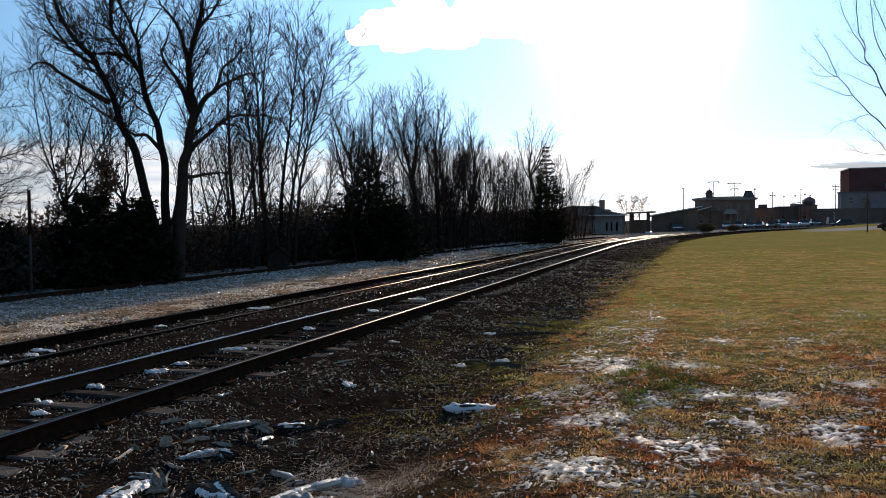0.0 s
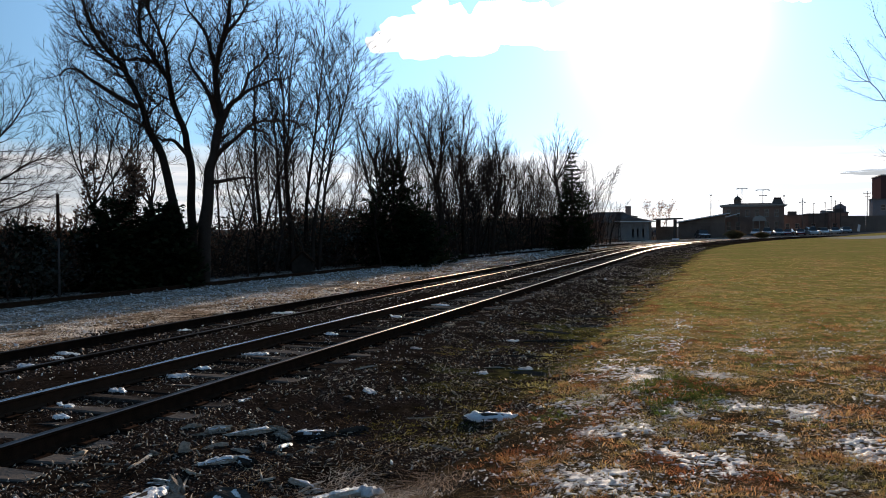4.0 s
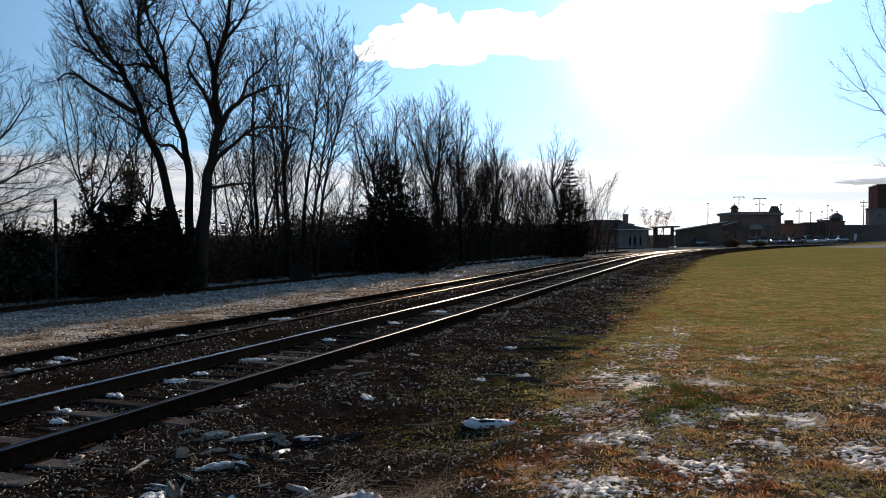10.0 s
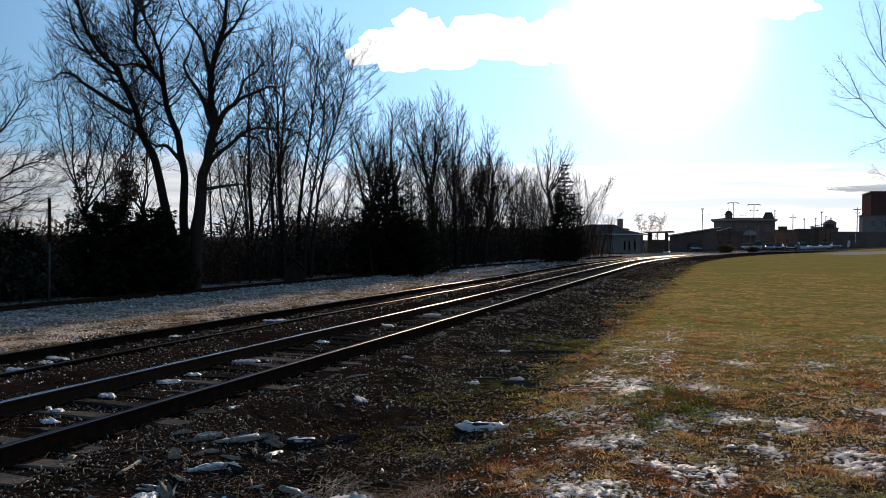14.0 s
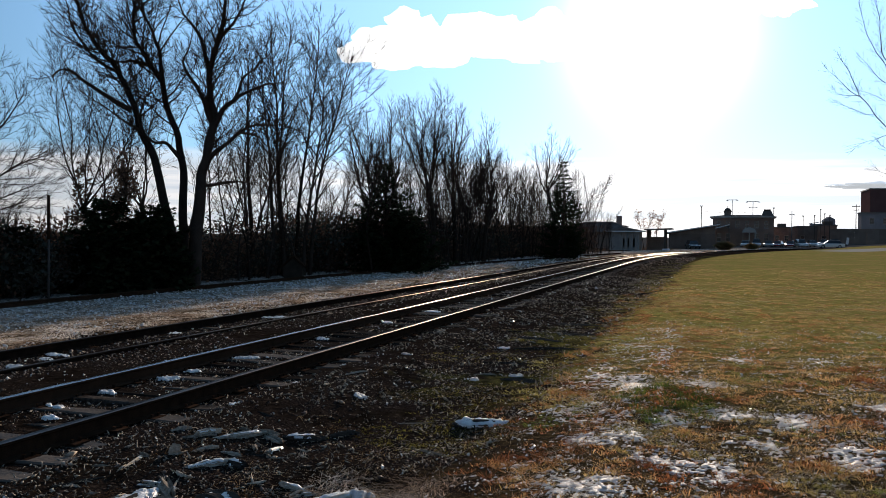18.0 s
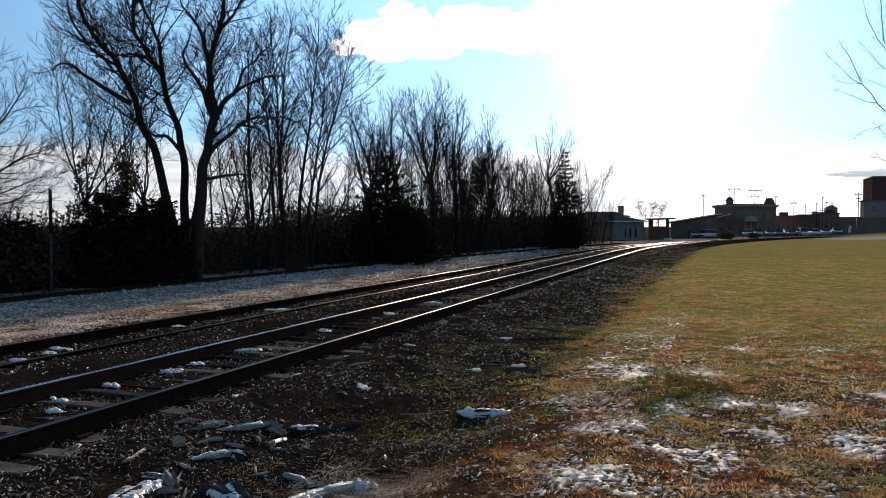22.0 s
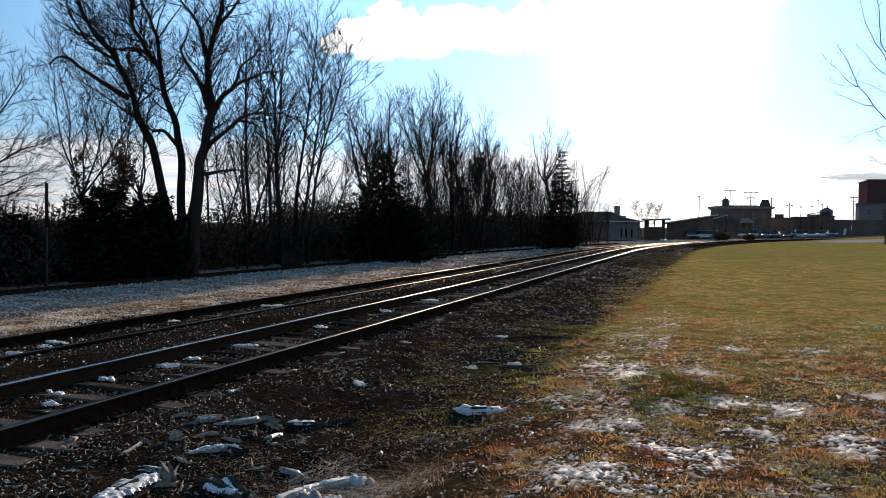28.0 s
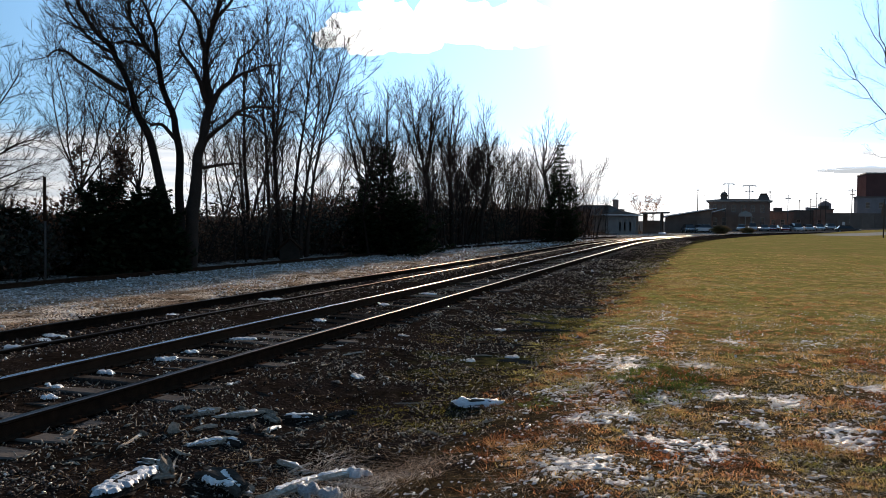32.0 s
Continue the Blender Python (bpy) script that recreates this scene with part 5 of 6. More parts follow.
r = random.Random(3)
COLOURS = ((0.5, 0.5, 0.5, "silver"), (0.04, 0.045, 0.05, "black"), (0.6, 0.6, 0.6, "white"), (0.14, 0.015, 0.02, "dark red"), (0.03, 0.05, 0.11, "dark blue"), (0.16, 0.16, 0.17, "grey"))
x = 5.6
k = 0
while x < 23.6:
    *col, word = COLOURS[(k * 5 + 1) % 6 if k % 3 else k % 6]
    car(f"parked {word} car in a row beside the street", tuple(col), pose(x, 190 + 0.3 * (k % 2), ground_z(x, 190), 0, 0, -90 + r.uniform(-14, 14)), k % 4 == 1, "parked cars")
    x += r.uniform(2.0, 2.5)
    k += 1
car("dark green parked off-road car with square windows", (0.035, 0.03, 0.03), pose(21.5, 104, ground_z(21.5, 104), 0, 0, 172), True)
car("parked dark car near the freight house", (0.05, 0.05, 0.055), pose(-4.2, 146, ground_z(-4.2, 146), 0, 0, -75), False)
PASSING = car("dark sedan passing along the street", (0.05, 0.05, 0.055), pose(26, 172, ground_z(26, 172), 0, 0, 180))
PASSING_BACK = car("black sedan driving past the parked cars", (0.03, 0.03, 0.034), pose(-80, 168, ground_z(-30, 168), 0, 0, 0))
ARRIVING = car("white sedan pulling in beside the grass clump", (0.62, 0.62, 0.62), pose(40, 152, ground_z(-2, 146), 0, 0, 180))

p = thing("banner_post", None, None, "dark wooden post with a narrow dark banner", "post", at=pose(18.3, 104, ground_z(18.3, 104) - 0.05))
part("mast", Shape().tube([V(0, 0, -0.3), V(0, 0, 4.5)], [0.08, 0.06], 8).mesh("mast", True), POLE_WOOD, p)
part("banner", Shape().prism([(-0.24, 2.5), (0.24, 2.5), (0.3, 3.2), (0.12, 3.9), (-0.12, 3.9), (-0.3, 3.2)], -0.05, 0.05).mesh("banner"), BROWN_WALL, p)
s = thing("low_bush", None, None, "low dark bare bush beside the parked car", "shrub", at=pose(20.0, 101, ground_z(20.0, 101)))
g = Grower(811, depth=2, twigs=4, up=0.1, kink=0.3, twig_length=0.3, thick=2.0)
for k in range(26):
    a = k * 2.4
    g.along(g.path(V(0.2 * math.cos(a), 0.2 * math.sin(a), -0.1), V(math.cos(a) * 0.6, math.sin(a) * 0.6, 1).normalized(), 1.1, 4), 0.03, 1)
part("stems", g.crown.mesh("stems"), TWIG, s)["kind"] = "stuff"

# ---- the near ground: stones, grass, snow and broken ties ----
def blade_material(name, stops, glow=0.55, greener=0.0):
    """Dry grass: colour by a broad patch, by the single blade, and light coming through."""
    m = bpy.data.materials.new(name)
    m.use_nodes = True
    nt = m.node_tree
    N, L = nt.nodes.new, nt.links.new
    bsdf, out = nt.nodes["Principled BSDF"], nt.nodes["Material Output"]
    co, geo, nz, ad, rp = N("ShaderNodeTexCoord"), N("ShaderNodeNewGeometry"), N("ShaderNodeTexNoise"), N("ShaderNodeMath"), N("ShaderNodeValToRGB")
    nz.inputs["Scale"].default_value, nz.inputs["Detail"].default_value = 0.9, 4.0
    L(co.outputs["Object"], nz.inputs["Vector"])
    ad.operation, ad.inputs[1].default_value = "MULTIPLY_ADD", 0.22
    L(geo.outputs["Random Per Island"], ad.inputs[0])
    nz2, tf = N("ShaderNodeTexNoise"), N("ShaderNodeMath")
    nz2.inputs["Scale"].default_value, nz2.inputs["Detail"].default_value = 5.0, 2.0
    L(co.outputs["Object"], nz2.inputs["Vector"])
    wide = N("ShaderNodeMath")
    wide.operation, wide.inputs[1].default_value = "MULTIPLY", 1.7
    L(nz.outputs["Fac"], wide.inputs[0])
    tf.operation, tf.inputs[1].default_value = "MULTIPLY_ADD", 0.6
    L(nz2.outputs["Fac"], tf.inputs[0])
    L(wide.outputs[0], tf.inputs[2])
    sb = N("ShaderNodeMath")
    sb.operation, sb.inputs[1].default_value = "SUBTRACT", 0.78
    L(tf.outputs[0], sb.inputs[0])
    if greener:      # greener farther out on the field
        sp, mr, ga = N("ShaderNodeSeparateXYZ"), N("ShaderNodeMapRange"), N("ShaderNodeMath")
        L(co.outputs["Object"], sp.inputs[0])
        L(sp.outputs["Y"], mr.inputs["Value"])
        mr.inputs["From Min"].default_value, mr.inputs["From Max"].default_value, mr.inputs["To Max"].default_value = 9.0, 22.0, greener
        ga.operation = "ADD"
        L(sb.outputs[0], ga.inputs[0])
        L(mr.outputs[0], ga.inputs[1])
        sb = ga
    L(sb.outputs[0], ad.inputs[2])
    while len(rp.color_ramp.elements) < len(stops):
        rp.color_ramp.elements.new(0.5)
    for e, (p, c) in zip(rp.color_ramp.elements, stops):
        e.position, e.color = p, (*c, 1)
    L(ad.outputs[0], rp.inputs["Fac"])
    L(rp.outputs["Color"], bsdf.inputs["Base Color"])
    bsdf.inputs["Roughness"].default_value, bsdf.inputs["Specular IOR Level"].default_value = 0.8, 0.0
    bsdf.inputs["IOR"].default_value = 1.0
    tr, mx = N("ShaderNodeBsdfTranslucent"), N("ShaderNodeMixShader")
    L(rp.outputs["Color"], tr.inputs["Color"])
    mx.inputs[0].default_value = glow
    L(bsdf.outputs[0], mx.inputs[1])
    L(tr.outputs[0], mx.inputs[2])
    L(mx.outputs[0], out.inputs["Surface"])
    return m


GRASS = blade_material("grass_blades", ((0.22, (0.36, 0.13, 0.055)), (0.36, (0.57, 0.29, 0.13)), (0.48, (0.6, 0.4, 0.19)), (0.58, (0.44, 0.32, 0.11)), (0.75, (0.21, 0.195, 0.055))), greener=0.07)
STRAW = blade_material("dry_straw", ((0.35, (0.16, 0.09, 0.04)), (0.5, (0.42, 0.29, 0.15)), (0.66, (0.72, 0.6, 0.45))), 0.45)
FROST = blade_material("frosted_straw", ((0.35, (0.42, 0.31, 0.23)), (0.65, (0.82, 0.76, 0.7))), 0.5)
RUSTY = blade_material("rusty_blades", ((0.3, (0.15, 0.055, 0.028)), (0.5, (0.3, 0.14, 0.06)), (0.7, (0.42, 0.26, 0.12))))
GREEN = blade_material("green_blades", ((0.35, (0.1, 0.12, 0.03)), (0.65, (0.2, 0.24, 0.06))))
MOSSY = blade_material("mossy_blades", ((0.35, (0.11, 0.1, 0.026)), (0.65, (0.25, 0.22, 0.06))))
VERGE = blade_material("verge_blades", ((0.35, (0.2, 0.17, 0.06)), (0.65, (0.36, 0.32, 0.12))))

# where old snow lies in the lawn: x, y, half width, half length
SNOW_SPOTS = [(-0.98, 5.9, 0.36, 0.45), (-0.9, 7.35, 0.28, 0.26), (0.76, 8.5, 0.26, 0.4), (1.08, 7.15, 0.22, 0.4), (0.04, 8.55, 0.4, 0.22), (0.0, 6.5, 0.28, 0.36), (0.3, 12.5, 0.26, 0.32),
              (1.36, 12.6, 0.36, 0.4), (-0.5, 5.5, 0.2, 0.2), (-0.42, 8.2, 0.2, 0.22), (0.42, 7.4, 0.16, 0.22), (-0.1, 10.4, 0.3, 0.3), (1.7, 9.4, 0.26, 0.3), (0.35, 5.7, 0.24, 0.2), (-1.0, 10.2, 0.2, 0.5), (-0.55, 6.75, 0.14, 0.14)]


def snow_depth(x, y):
    """Above 0 where snow covers the lawn."""
    q = max(1.15 - (((x - a) / w) ** 2 + ((y - b) / l) ** 2) for a, b, w, l in SNOW_SPOTS)
    m = 0.34 * max(-0.9, q) + 0.45 * noise.noise((x * 1.7, y * 0.9, 21.0)) + 0.6 * noise.noise((x * 3.6, y * 4.6, 31.0)) + 0.8 * noise.noise((x * 12, y * 14, 2.0)) + 1.0 * noise.noise((x * 29, y * 33, 5.0))
    return m + 0.27 * smoothstep(-2.2, -1.5, x) * smoothstep(-0.3, -0.9, x) * smoothstep(7.0, 8.5, y) - 0.045 * max(0.0, y - 9.5) - 0.06 - 0.35 * smoothstep(-1.5, -2.1, x)


def snow_sheet(x0, x1, y0, y1, step):
    """Thin crusted snow, ragged at the rim, melted into holes and hummocks."""
    nx, ny = int((x1 - x0) / step), int((y1 - y0) / step)
    deep = [[snow_depth(x0 + i * step, y0 + j * step) for i in range(nx + 1)] for j in range(ny + 1)]
    s, made = Shape(), {}

    def at(i, j):
        if (i, j) not in made:
            x, y, m = x0 + i * step, y0 + j * step, deep[j][i]
            hump = 0.5 + 0.9 * noise.noise((x * 13, y * 11, 8.0)) + 0.7 * noise.noise((x * 33, y * 28, 3.0))
            made[i, j] = len(s.v)
            s.v.append((x, y, ground_z(x, y) - 0.012 + smoothstep(0.0, 0.35, m) * (0.013 + 0.013 * max(0.0, hump))))
        return made[i, j]

    for j in range(ny):
        for i in range(nx):
            if max(deep[j][i], deep[j][i + 1], deep[j + 1][i], deep[j + 1][i + 1]) > 0.0:
                s.f.append((at(i, j), at(i + 1, j), at(i + 1, j + 1), at(i, j + 1)))
    return thing("snow_cover", s.mesh("snow_cover", True), OLD_SNOW, "thin crusted snow melting in patches through the grass", "snow", kind="stuff")


snow_sheet(-2.2, 3.2, 4.7, 9.0, 0.016)
snow_sheet(-2.2, 5.2, 9.0, 17.0, 0.03)


def snow_lump(name, label, x, y, w, l, h, z=None, turn=0.0, seed=0, parent=None, cut=0.0, rough=1.0):
    """A scrap of crusted snow: an uneven sheet, ragged at the rim."""
    base = None if z is None else z
    step = max(0.012, min(w, l) / 22)
    nx, ny = int(1.35 * w / step), int(1.35 * l / step)
    s, made = Shape(), {}

    def height(i, j):
        px, py = i * step, j * step
        q = math.hypot(px / w, py / l)
        c = Vector((px + seed * 7.3, py, seed * 1.9))
        mask = 1 - q ** 2 + 0.85 * noise.noise(c * 5.5) + 0.75 * noise.noise(c * 13) + 0.6 * noise.noise(c * 31) - cut
        return mask, h * (min(1.0, mask * 2.2) + rough * (0.9 * noise.noise(c * 14) + 0.8 * noise.noise(c * 36)))

    def at(i, j, m, hz):
        if (i, j) not in made:
            px, py = i * step, j * step
            made[i, j] = len(s.v)
            s.v.append((px, py, (ground_z(x + px, y + py) - ground_z(x, y) if base is None else 0) + -0.012 + (0.014 + max(0.0, hz)) * smoothstep(0.02, 0.3, m)))
        return made[i, j]

    grid = {(i, j): height(i, j) for i in range(-nx, nx + 1) for j in range(-ny, ny + 1)}
    for i in range(-nx, nx):
        for j in range(-ny, ny):
            cs = [(i, j), (i + 1, j), (i + 1, j + 1), (i, j + 1)]
            if sum(grid[c][0] for c in cs) / 4 > 0.02:
                s.f.append(tuple(at(*c, *grid[c]) for c in cs))
    if not s.f:
        s.v, s.f = [(0, 0, 0), (w, 0, 0), (0, l, 0)], [(0, 1, 2)]
    me = s.mesh(name, True)
    m = pose(x, y, ground_z(x, y) if base is None else base, 0, 0, turn)
    if parent is not None:
        return part(name, me, SNOW, parent, at=m)
    return thing(name, me, OLD_SNOW if base is None else SNOW, label, "snow", "snow patches", at=m)


def scatter_blades(name, count, xr, yr, height, width, keep, mat, label, seed, lie=0.0, tuft=1, spread=0.03):
    """Thin bent blades on the ground, denser towards the near end; tuft blades spring from each root and lean outwards."""
    rg = np.random.default_rng(seed)
    yy = yr[0] * (yr[1] / yr[0]) ** rg.random(count)
    xx = xr[0] + (xr[1] - xr[0]) * rg.random(count) if not callable(xr) else xr(yy, rg)
    ok = np.array([keep(x, y) for x, y in zip(xx, yy)])
    xx, yy = xx[ok], yy[ok]
    zz = np.array([ground_z(x, y) for x, y in zip(xx, yy)]) - 0.005
    lush = np.array([noise.noise((x * 1.3, y * 1.3, 5.5)) for x, y in zip(xx, yy)])
    size = (0.55 + 0.9 * rg.random(len(xx))) * (1 + 0.6 * lush)
    xx, yy, zz, size = (np.repeat(a, tuft) for a in (xx, yy, zz, size))
    n = len(xx)
    a, b = rg.random(n) * 6.283, rg.normal(0, 0.45 + lie, n)
    far = 1 + 0.05 * np.maximum(0, yy - 6)
    away = spread * np.abs(rg.normal(0, 1, n)) * (tuft > 1) * far
    h = height * (0.5 + 0.8 * rg.random(n)) * size * np.clip(1 - 0.012 * (yy - 9), 0.6, 1.0)
    lean = np.stack([np.cos(a), np.sin(a), np.zeros(n)], 1)
    side = np.stack([-np.sin(a + 1.2), np.cos(a + 1.2), np.zeros(n)], 1) * (width * far * (0.7 + 0.6 * rg.random(n)))[:, None]
    p = np.stack([xx, yy, zz], 1) + lean * away[:, None]
    up = np.stack([np.zeros(n), np.zeros(n), np.ones(n)], 1)
    hh, tilt = h[:, None], np.abs(b)[:, None]
    mid = p + up * hh * 0.55 / (1 + lie) + lean * hh * tilt * 0.35 * (1 + lie)
    tip = p + up * hh * np.maximum(0.12, 1 - 0.5 * tilt) / (1 + 1.6 * lie) + lean * hh * tilt * (1 + lie)
    v = np.stack([p - side, p + side, mid + side * 0.7, mid - side * 0.7, tip], 1).reshape(-1, 3)
    i = np.arange(n)[:, None] * 5
    f = np.concatenate([i + [0, 1, 2], i + [0, 2, 3], i + [3, 2, 4]], 1).reshape(-1, 3)
    return thing(name, big_mesh(name, v, f), mat, label, "grass", kind="stuff")


def grass_edge(y):
    return -2.0 + 0.62 * smoothstep(8.0, 5, y) + 0.3 * noise.noise((y * 0.3, 3.3, 0)) + 0.22 * noise.noise((y * 1.1, 6.3, 0)) + 0.5 * smoothstep(12, 24, y) * noise.noise((y * 0.13, 8.3, 0)) - 0.5 * smoothstep(24, 50, y) + bend(y)


def lawn_x(yy, rg):
    return -2.9 + (3.2 + 0.42 * yy) * rg.random(len(yy)) + np.array([bend(y) for y in yy])


def on_lawn(x, y):
    ragged = noise.noise((x * 3.1, y * 3.1, 61)) + 0.7 * noise.noise((x * 11, y * 11, 61)) + 0.8 * noise.noise((x * 57, y * 57, 61))
    return x > grass_edge(y) + 0.1 + 0.4 * ragged


def keep_lawn(x, y):
    if not on_lawn(x, y):
        return False
    if x - grass_edge(y) < 1.2 and y < 14 and noise.noise((x * 51, y * 51, 6)) < 0.35 - 0.45 * (x - grass_edge(y)):
        return False
    if y < 18 and snow_depth(x, y) > 0.02:
        return noise.noise((x * 43, y * 43, 3)) > 0.12
    return noise.noise((x * 5.5, y * 4.5, 17)) + 0.5 * noise.noise((x * 15, y * 13, 17)) > -0.42


def keep_mat(x, y):
    return on_lawn(x, y) and (x - grass_edge(y) > 0.9 or y > 14 or noise.noise((x * 37, y * 37, 9)) > 0.15) and (y > 18 or snow_depth(x, y) < 0.1 or noise.noise((x * 43, y * 43, 3)) > 0.25)


def keep_rust(x, y):
    edge = smoothstep(1.3, 0.2, x - grass_edge(y)) * smoothstep(16, 9, y)
    return on_lawn(x, y) and (y > 18 or snow_depth(x, y) < 0.0) and noise.noise((x * 1.5, y * 1.1, 33.0)) + 0.4 * noise.noise((x * 5, y * 5, 33.0)) > 0.3 - 0.55 * edge


def keep_tuft(x, y):
    near = grass_edge(y) - 0.35 - 0.5 * smoothstep(12, 22, y) < x < grass_edge(y) + 0.5
    return near and noise.noise((x * 1.8, y * 1.0, 12.0)) + 0.5 * noise.noise((x * 6, y * 6, 12.0)) > 0.1


def keep_bare(x, y):
    return -4.6 < x < grass_edge(y) + 0.3 and noise.noise((x * 1.2, y * 1.2, 40.0)) > (-0.5 if -2.9 < x < -1.95 and y < 6.6 else 0.1)


def keep_frost(x, y):
    return x > grass_edge(y) + 0.05 and snow_depth(x, y) > -0.15 and noise.noise((x * 3.3, y * 3.3, 83.0)) > -0.25


def keep_green(x, y):
    return ((x + 0.45) / 0.4) ** 2 + ((y - 9.1) / 0.9) ** 2 < 1 + noise.noise((x * 4, y * 4, 3)) or (on_lawn(x, y) and snow_depth(x, y) < 0.1 and noise.noise((x * 1.1, y * 0.8, 63.0)) + 0.3 * noise.noise((x * 6, y * 5, 63.0)) > 0.3)


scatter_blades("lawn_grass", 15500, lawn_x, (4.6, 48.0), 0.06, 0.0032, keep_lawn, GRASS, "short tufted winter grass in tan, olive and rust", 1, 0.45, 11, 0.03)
scatter_blades("flat_grass", 58000, lawn_x, (4.6, 34.0), 0.075, 0.0032, keep_mat, STRAW, "flattened dry grass stalks in the lawn", 2, 1.6)
scatter_blades("edge_tufts", 1700, (-3.0, -0.9), (4.6, 34.0), 0.1, 0.003, keep_tuft, RUSTY, "rust-brown dry grass tufts along the cinder edge", 3, 0.5, 14, 0.03)
scatter_blades("rust_tufts", 8000, (-2.0, 3.6), (4.6, 20.0), 0.07, 0.003, keep_rust, RUSTY, "rust-brown dry grass tufts in the lawn", 9, 0.5, 12, 0.03)
scatter_blades("straw_litter", 15000, (-4.6, -1.5), (4.4, 24.0), 0.05, 0.0035, keep_bare, STRAW, "dry straw strewn over the cinders", 4, 1.7)
scatter_blades("straw_heap", 3000, (-3.0, -1.85), (4.6, 6.1), 0.1, 0.0032, lambda x, y: noise.noise((x * 2.2, y * 2.2, 14.0)) > -0.25 + 0.6 * max(0, y - 5.6), FROST, "broken straw and splinters heaped by the planks", 31, 1.3)
scatter_blades("frosted_straw", 76000, (-2.1, 4.2), (4.6, 18.0), 0.06, 0.0042, keep_frost, FROST, "frost-bleached stalks lying in the lawn", 8, 1.5)
scatter_blades("green_tufts", 4200, (-1.8, 3.4), (5.2, 20.0), 0.06, 0.0036, keep_green, GREEN, "tufts of grass still green in the lawn", 21, 0.4, 12, 0.03)
DEEP_GREEN = blade_material("deep_green_blades", ((0.35, (0.05, 0.075, 0.018)), (0.65, (0.13, 0.17, 0.04))), 0.45)
scatter_blades("green_clump", 420, (-1.1, 0.15), (8.0, 10.4), 0.085, 0.0036, lambda x, y: ((x + 0.45) / 0.55) ** 2 + ((y - 9.1) / 1.0) ** 2 < 0.75 + 1.2 * noise.noise((x * 4, y * 4, 3)) and noise.noise((x * 9, y * 9, 4)) > -0.1, DEEP_GREEN, "clump of thicker grass still deep green", 27, 0.35, 12, 0.03)
scatter_blades("weeds", 3600, (-4.4, -1.8), (7.0, 34.0), 0.03, 0.0035, lambda x, y: x < grass_edge(y) and noise.noise((x * 0.8, y * 0.5, 55.0)) + 0.4 * noise.noise((x * 4, y * 3, 55.0)) > 0.37 - 0.24 * (x + 4.4), MOSSY, "low yellow-green weeds on the cinders", 5, 0.5, 10, 0.04)
scatter_blades("verge_weeds", 2600, (-3.4, -0.9), (8.5, 44.0), 0.06, 0.004, lambda x, y: abs(x - grass_edge(y)) < 0.9 and noise.noise((x * 1.6, y * 0.7, 25.0)) + 0.5 * noise.noise((x * 5, y * 4, 25.0)) > 0.1, VERGE, "pale olive weeds along the edge of the cinders", 23, 0.5, 10, 0.03)
scatter_blades("strip_straw", 40000, (-17.0, -11.2), (8.0, 60.0), 0.05, 0.004, lambda x, y: noise.noise((x * 0.9, y * 0.9, 71.0)) > -0.2 + 0.12 * max(0, -12.5 - x), STRAW, "short pale stubble standing in the frosted strip", 6, 0.6)
scatter_blades("strip_frost", 62000, (-15.6, -11.2), (8.0, 55.0), 0.055, 0.0085, lambda x, y: noise.noise((x * 1.3, y * 0.9, 91.0)) + 0.5 * noise.noise((x * 4, y * 4, 91.0)) > -0.3 + 0.15 * max(0, -13 - x), FROST, "frost-whitened stubble along the siding", 10, 0.9)

# ballast and cinders
def scatter_stones(name, count, xr, yr, size, mat, label, seed, keep, lift=0.1, flat=0.6, slim=0.4):
    rg = np.random.default_rng(seed)
    base = np.array([(1, 0, 0), (-1, 0, 0), (0, 1, 0), (0, -1, 0), (0, 0, 1), (0, 0, -1.0)])
    face = np.array([(0, 2, 4), (2, 1, 4), (1, 3, 4), (3, 0, 4), (2, 0, 5), (1, 2, 5), (3, 1, 5), (0, 3, 5)])
    yy = yr[0] * (yr[1] / yr[0]) ** rg.random(count)
    xx = xr[0] + (xr[1] - xr[0]) * rg.random(count)
    ok = np.array([keep(x, y) for x, y in zip(xx, yy)])
    xx, yy = xx[ok], yy[ok]
    n = len(xx)
    sz = size * np.exp(rg.normal(0, 0.38, n)) * (1 + 0.035 * np.maximum(0, yy - 6))
    zz = np.array([ground_z(x, y) for x, y in zip(xx, yy)]) + sz * lift
    kinds = base[None] * (1 + rg.uniform(-0.4, 0.4, (12, len(base), 1))) + rg.uniform(-0.25, 0.25, (12, len(base), 3))
    shape = kinds[rg.integers(0, 12, n)] * (np.stack([np.ones(n), slim + 0.6 * slim / 0.4 * rg.random(n), flat * (0.6 + 0.6 * rg.random(n))], 1) * sz[:, None])[:, None, :]
    q = rg.normal(size=(n, 4)) * np.array([1, 0.35, 0.35, 1.0])
    q /= np.linalg.norm(q, axis=1, keepdims=True)
    w, x, y, z = q.T
    rot = np.stack([1 - 2 * (y * y + z * z), 2 * (x * y - z * w), 2 * (x * z + y * w), 2 * (x * y + z * w), 1 - 2 * (x * x + z * z), 2 * (y * z - x * w), 2 * (x * z - y * w), 2 * (y * z + x * w), 1 - 2 * (x * x + y * y)], 1).reshape(n, 3, 3)
    v = np.einsum("nij,nkj->nki", rot, shape) + np.stack([xx, yy, zz], 1)[:, None, :]
    f = face[None] + (np.arange(n) * len(base))[:, None, None]
    return thing(name, big_mesh(name, v.reshape(-1, 3), f.reshape(-1, 3)), mat, label, "gravel", kind="stuff")


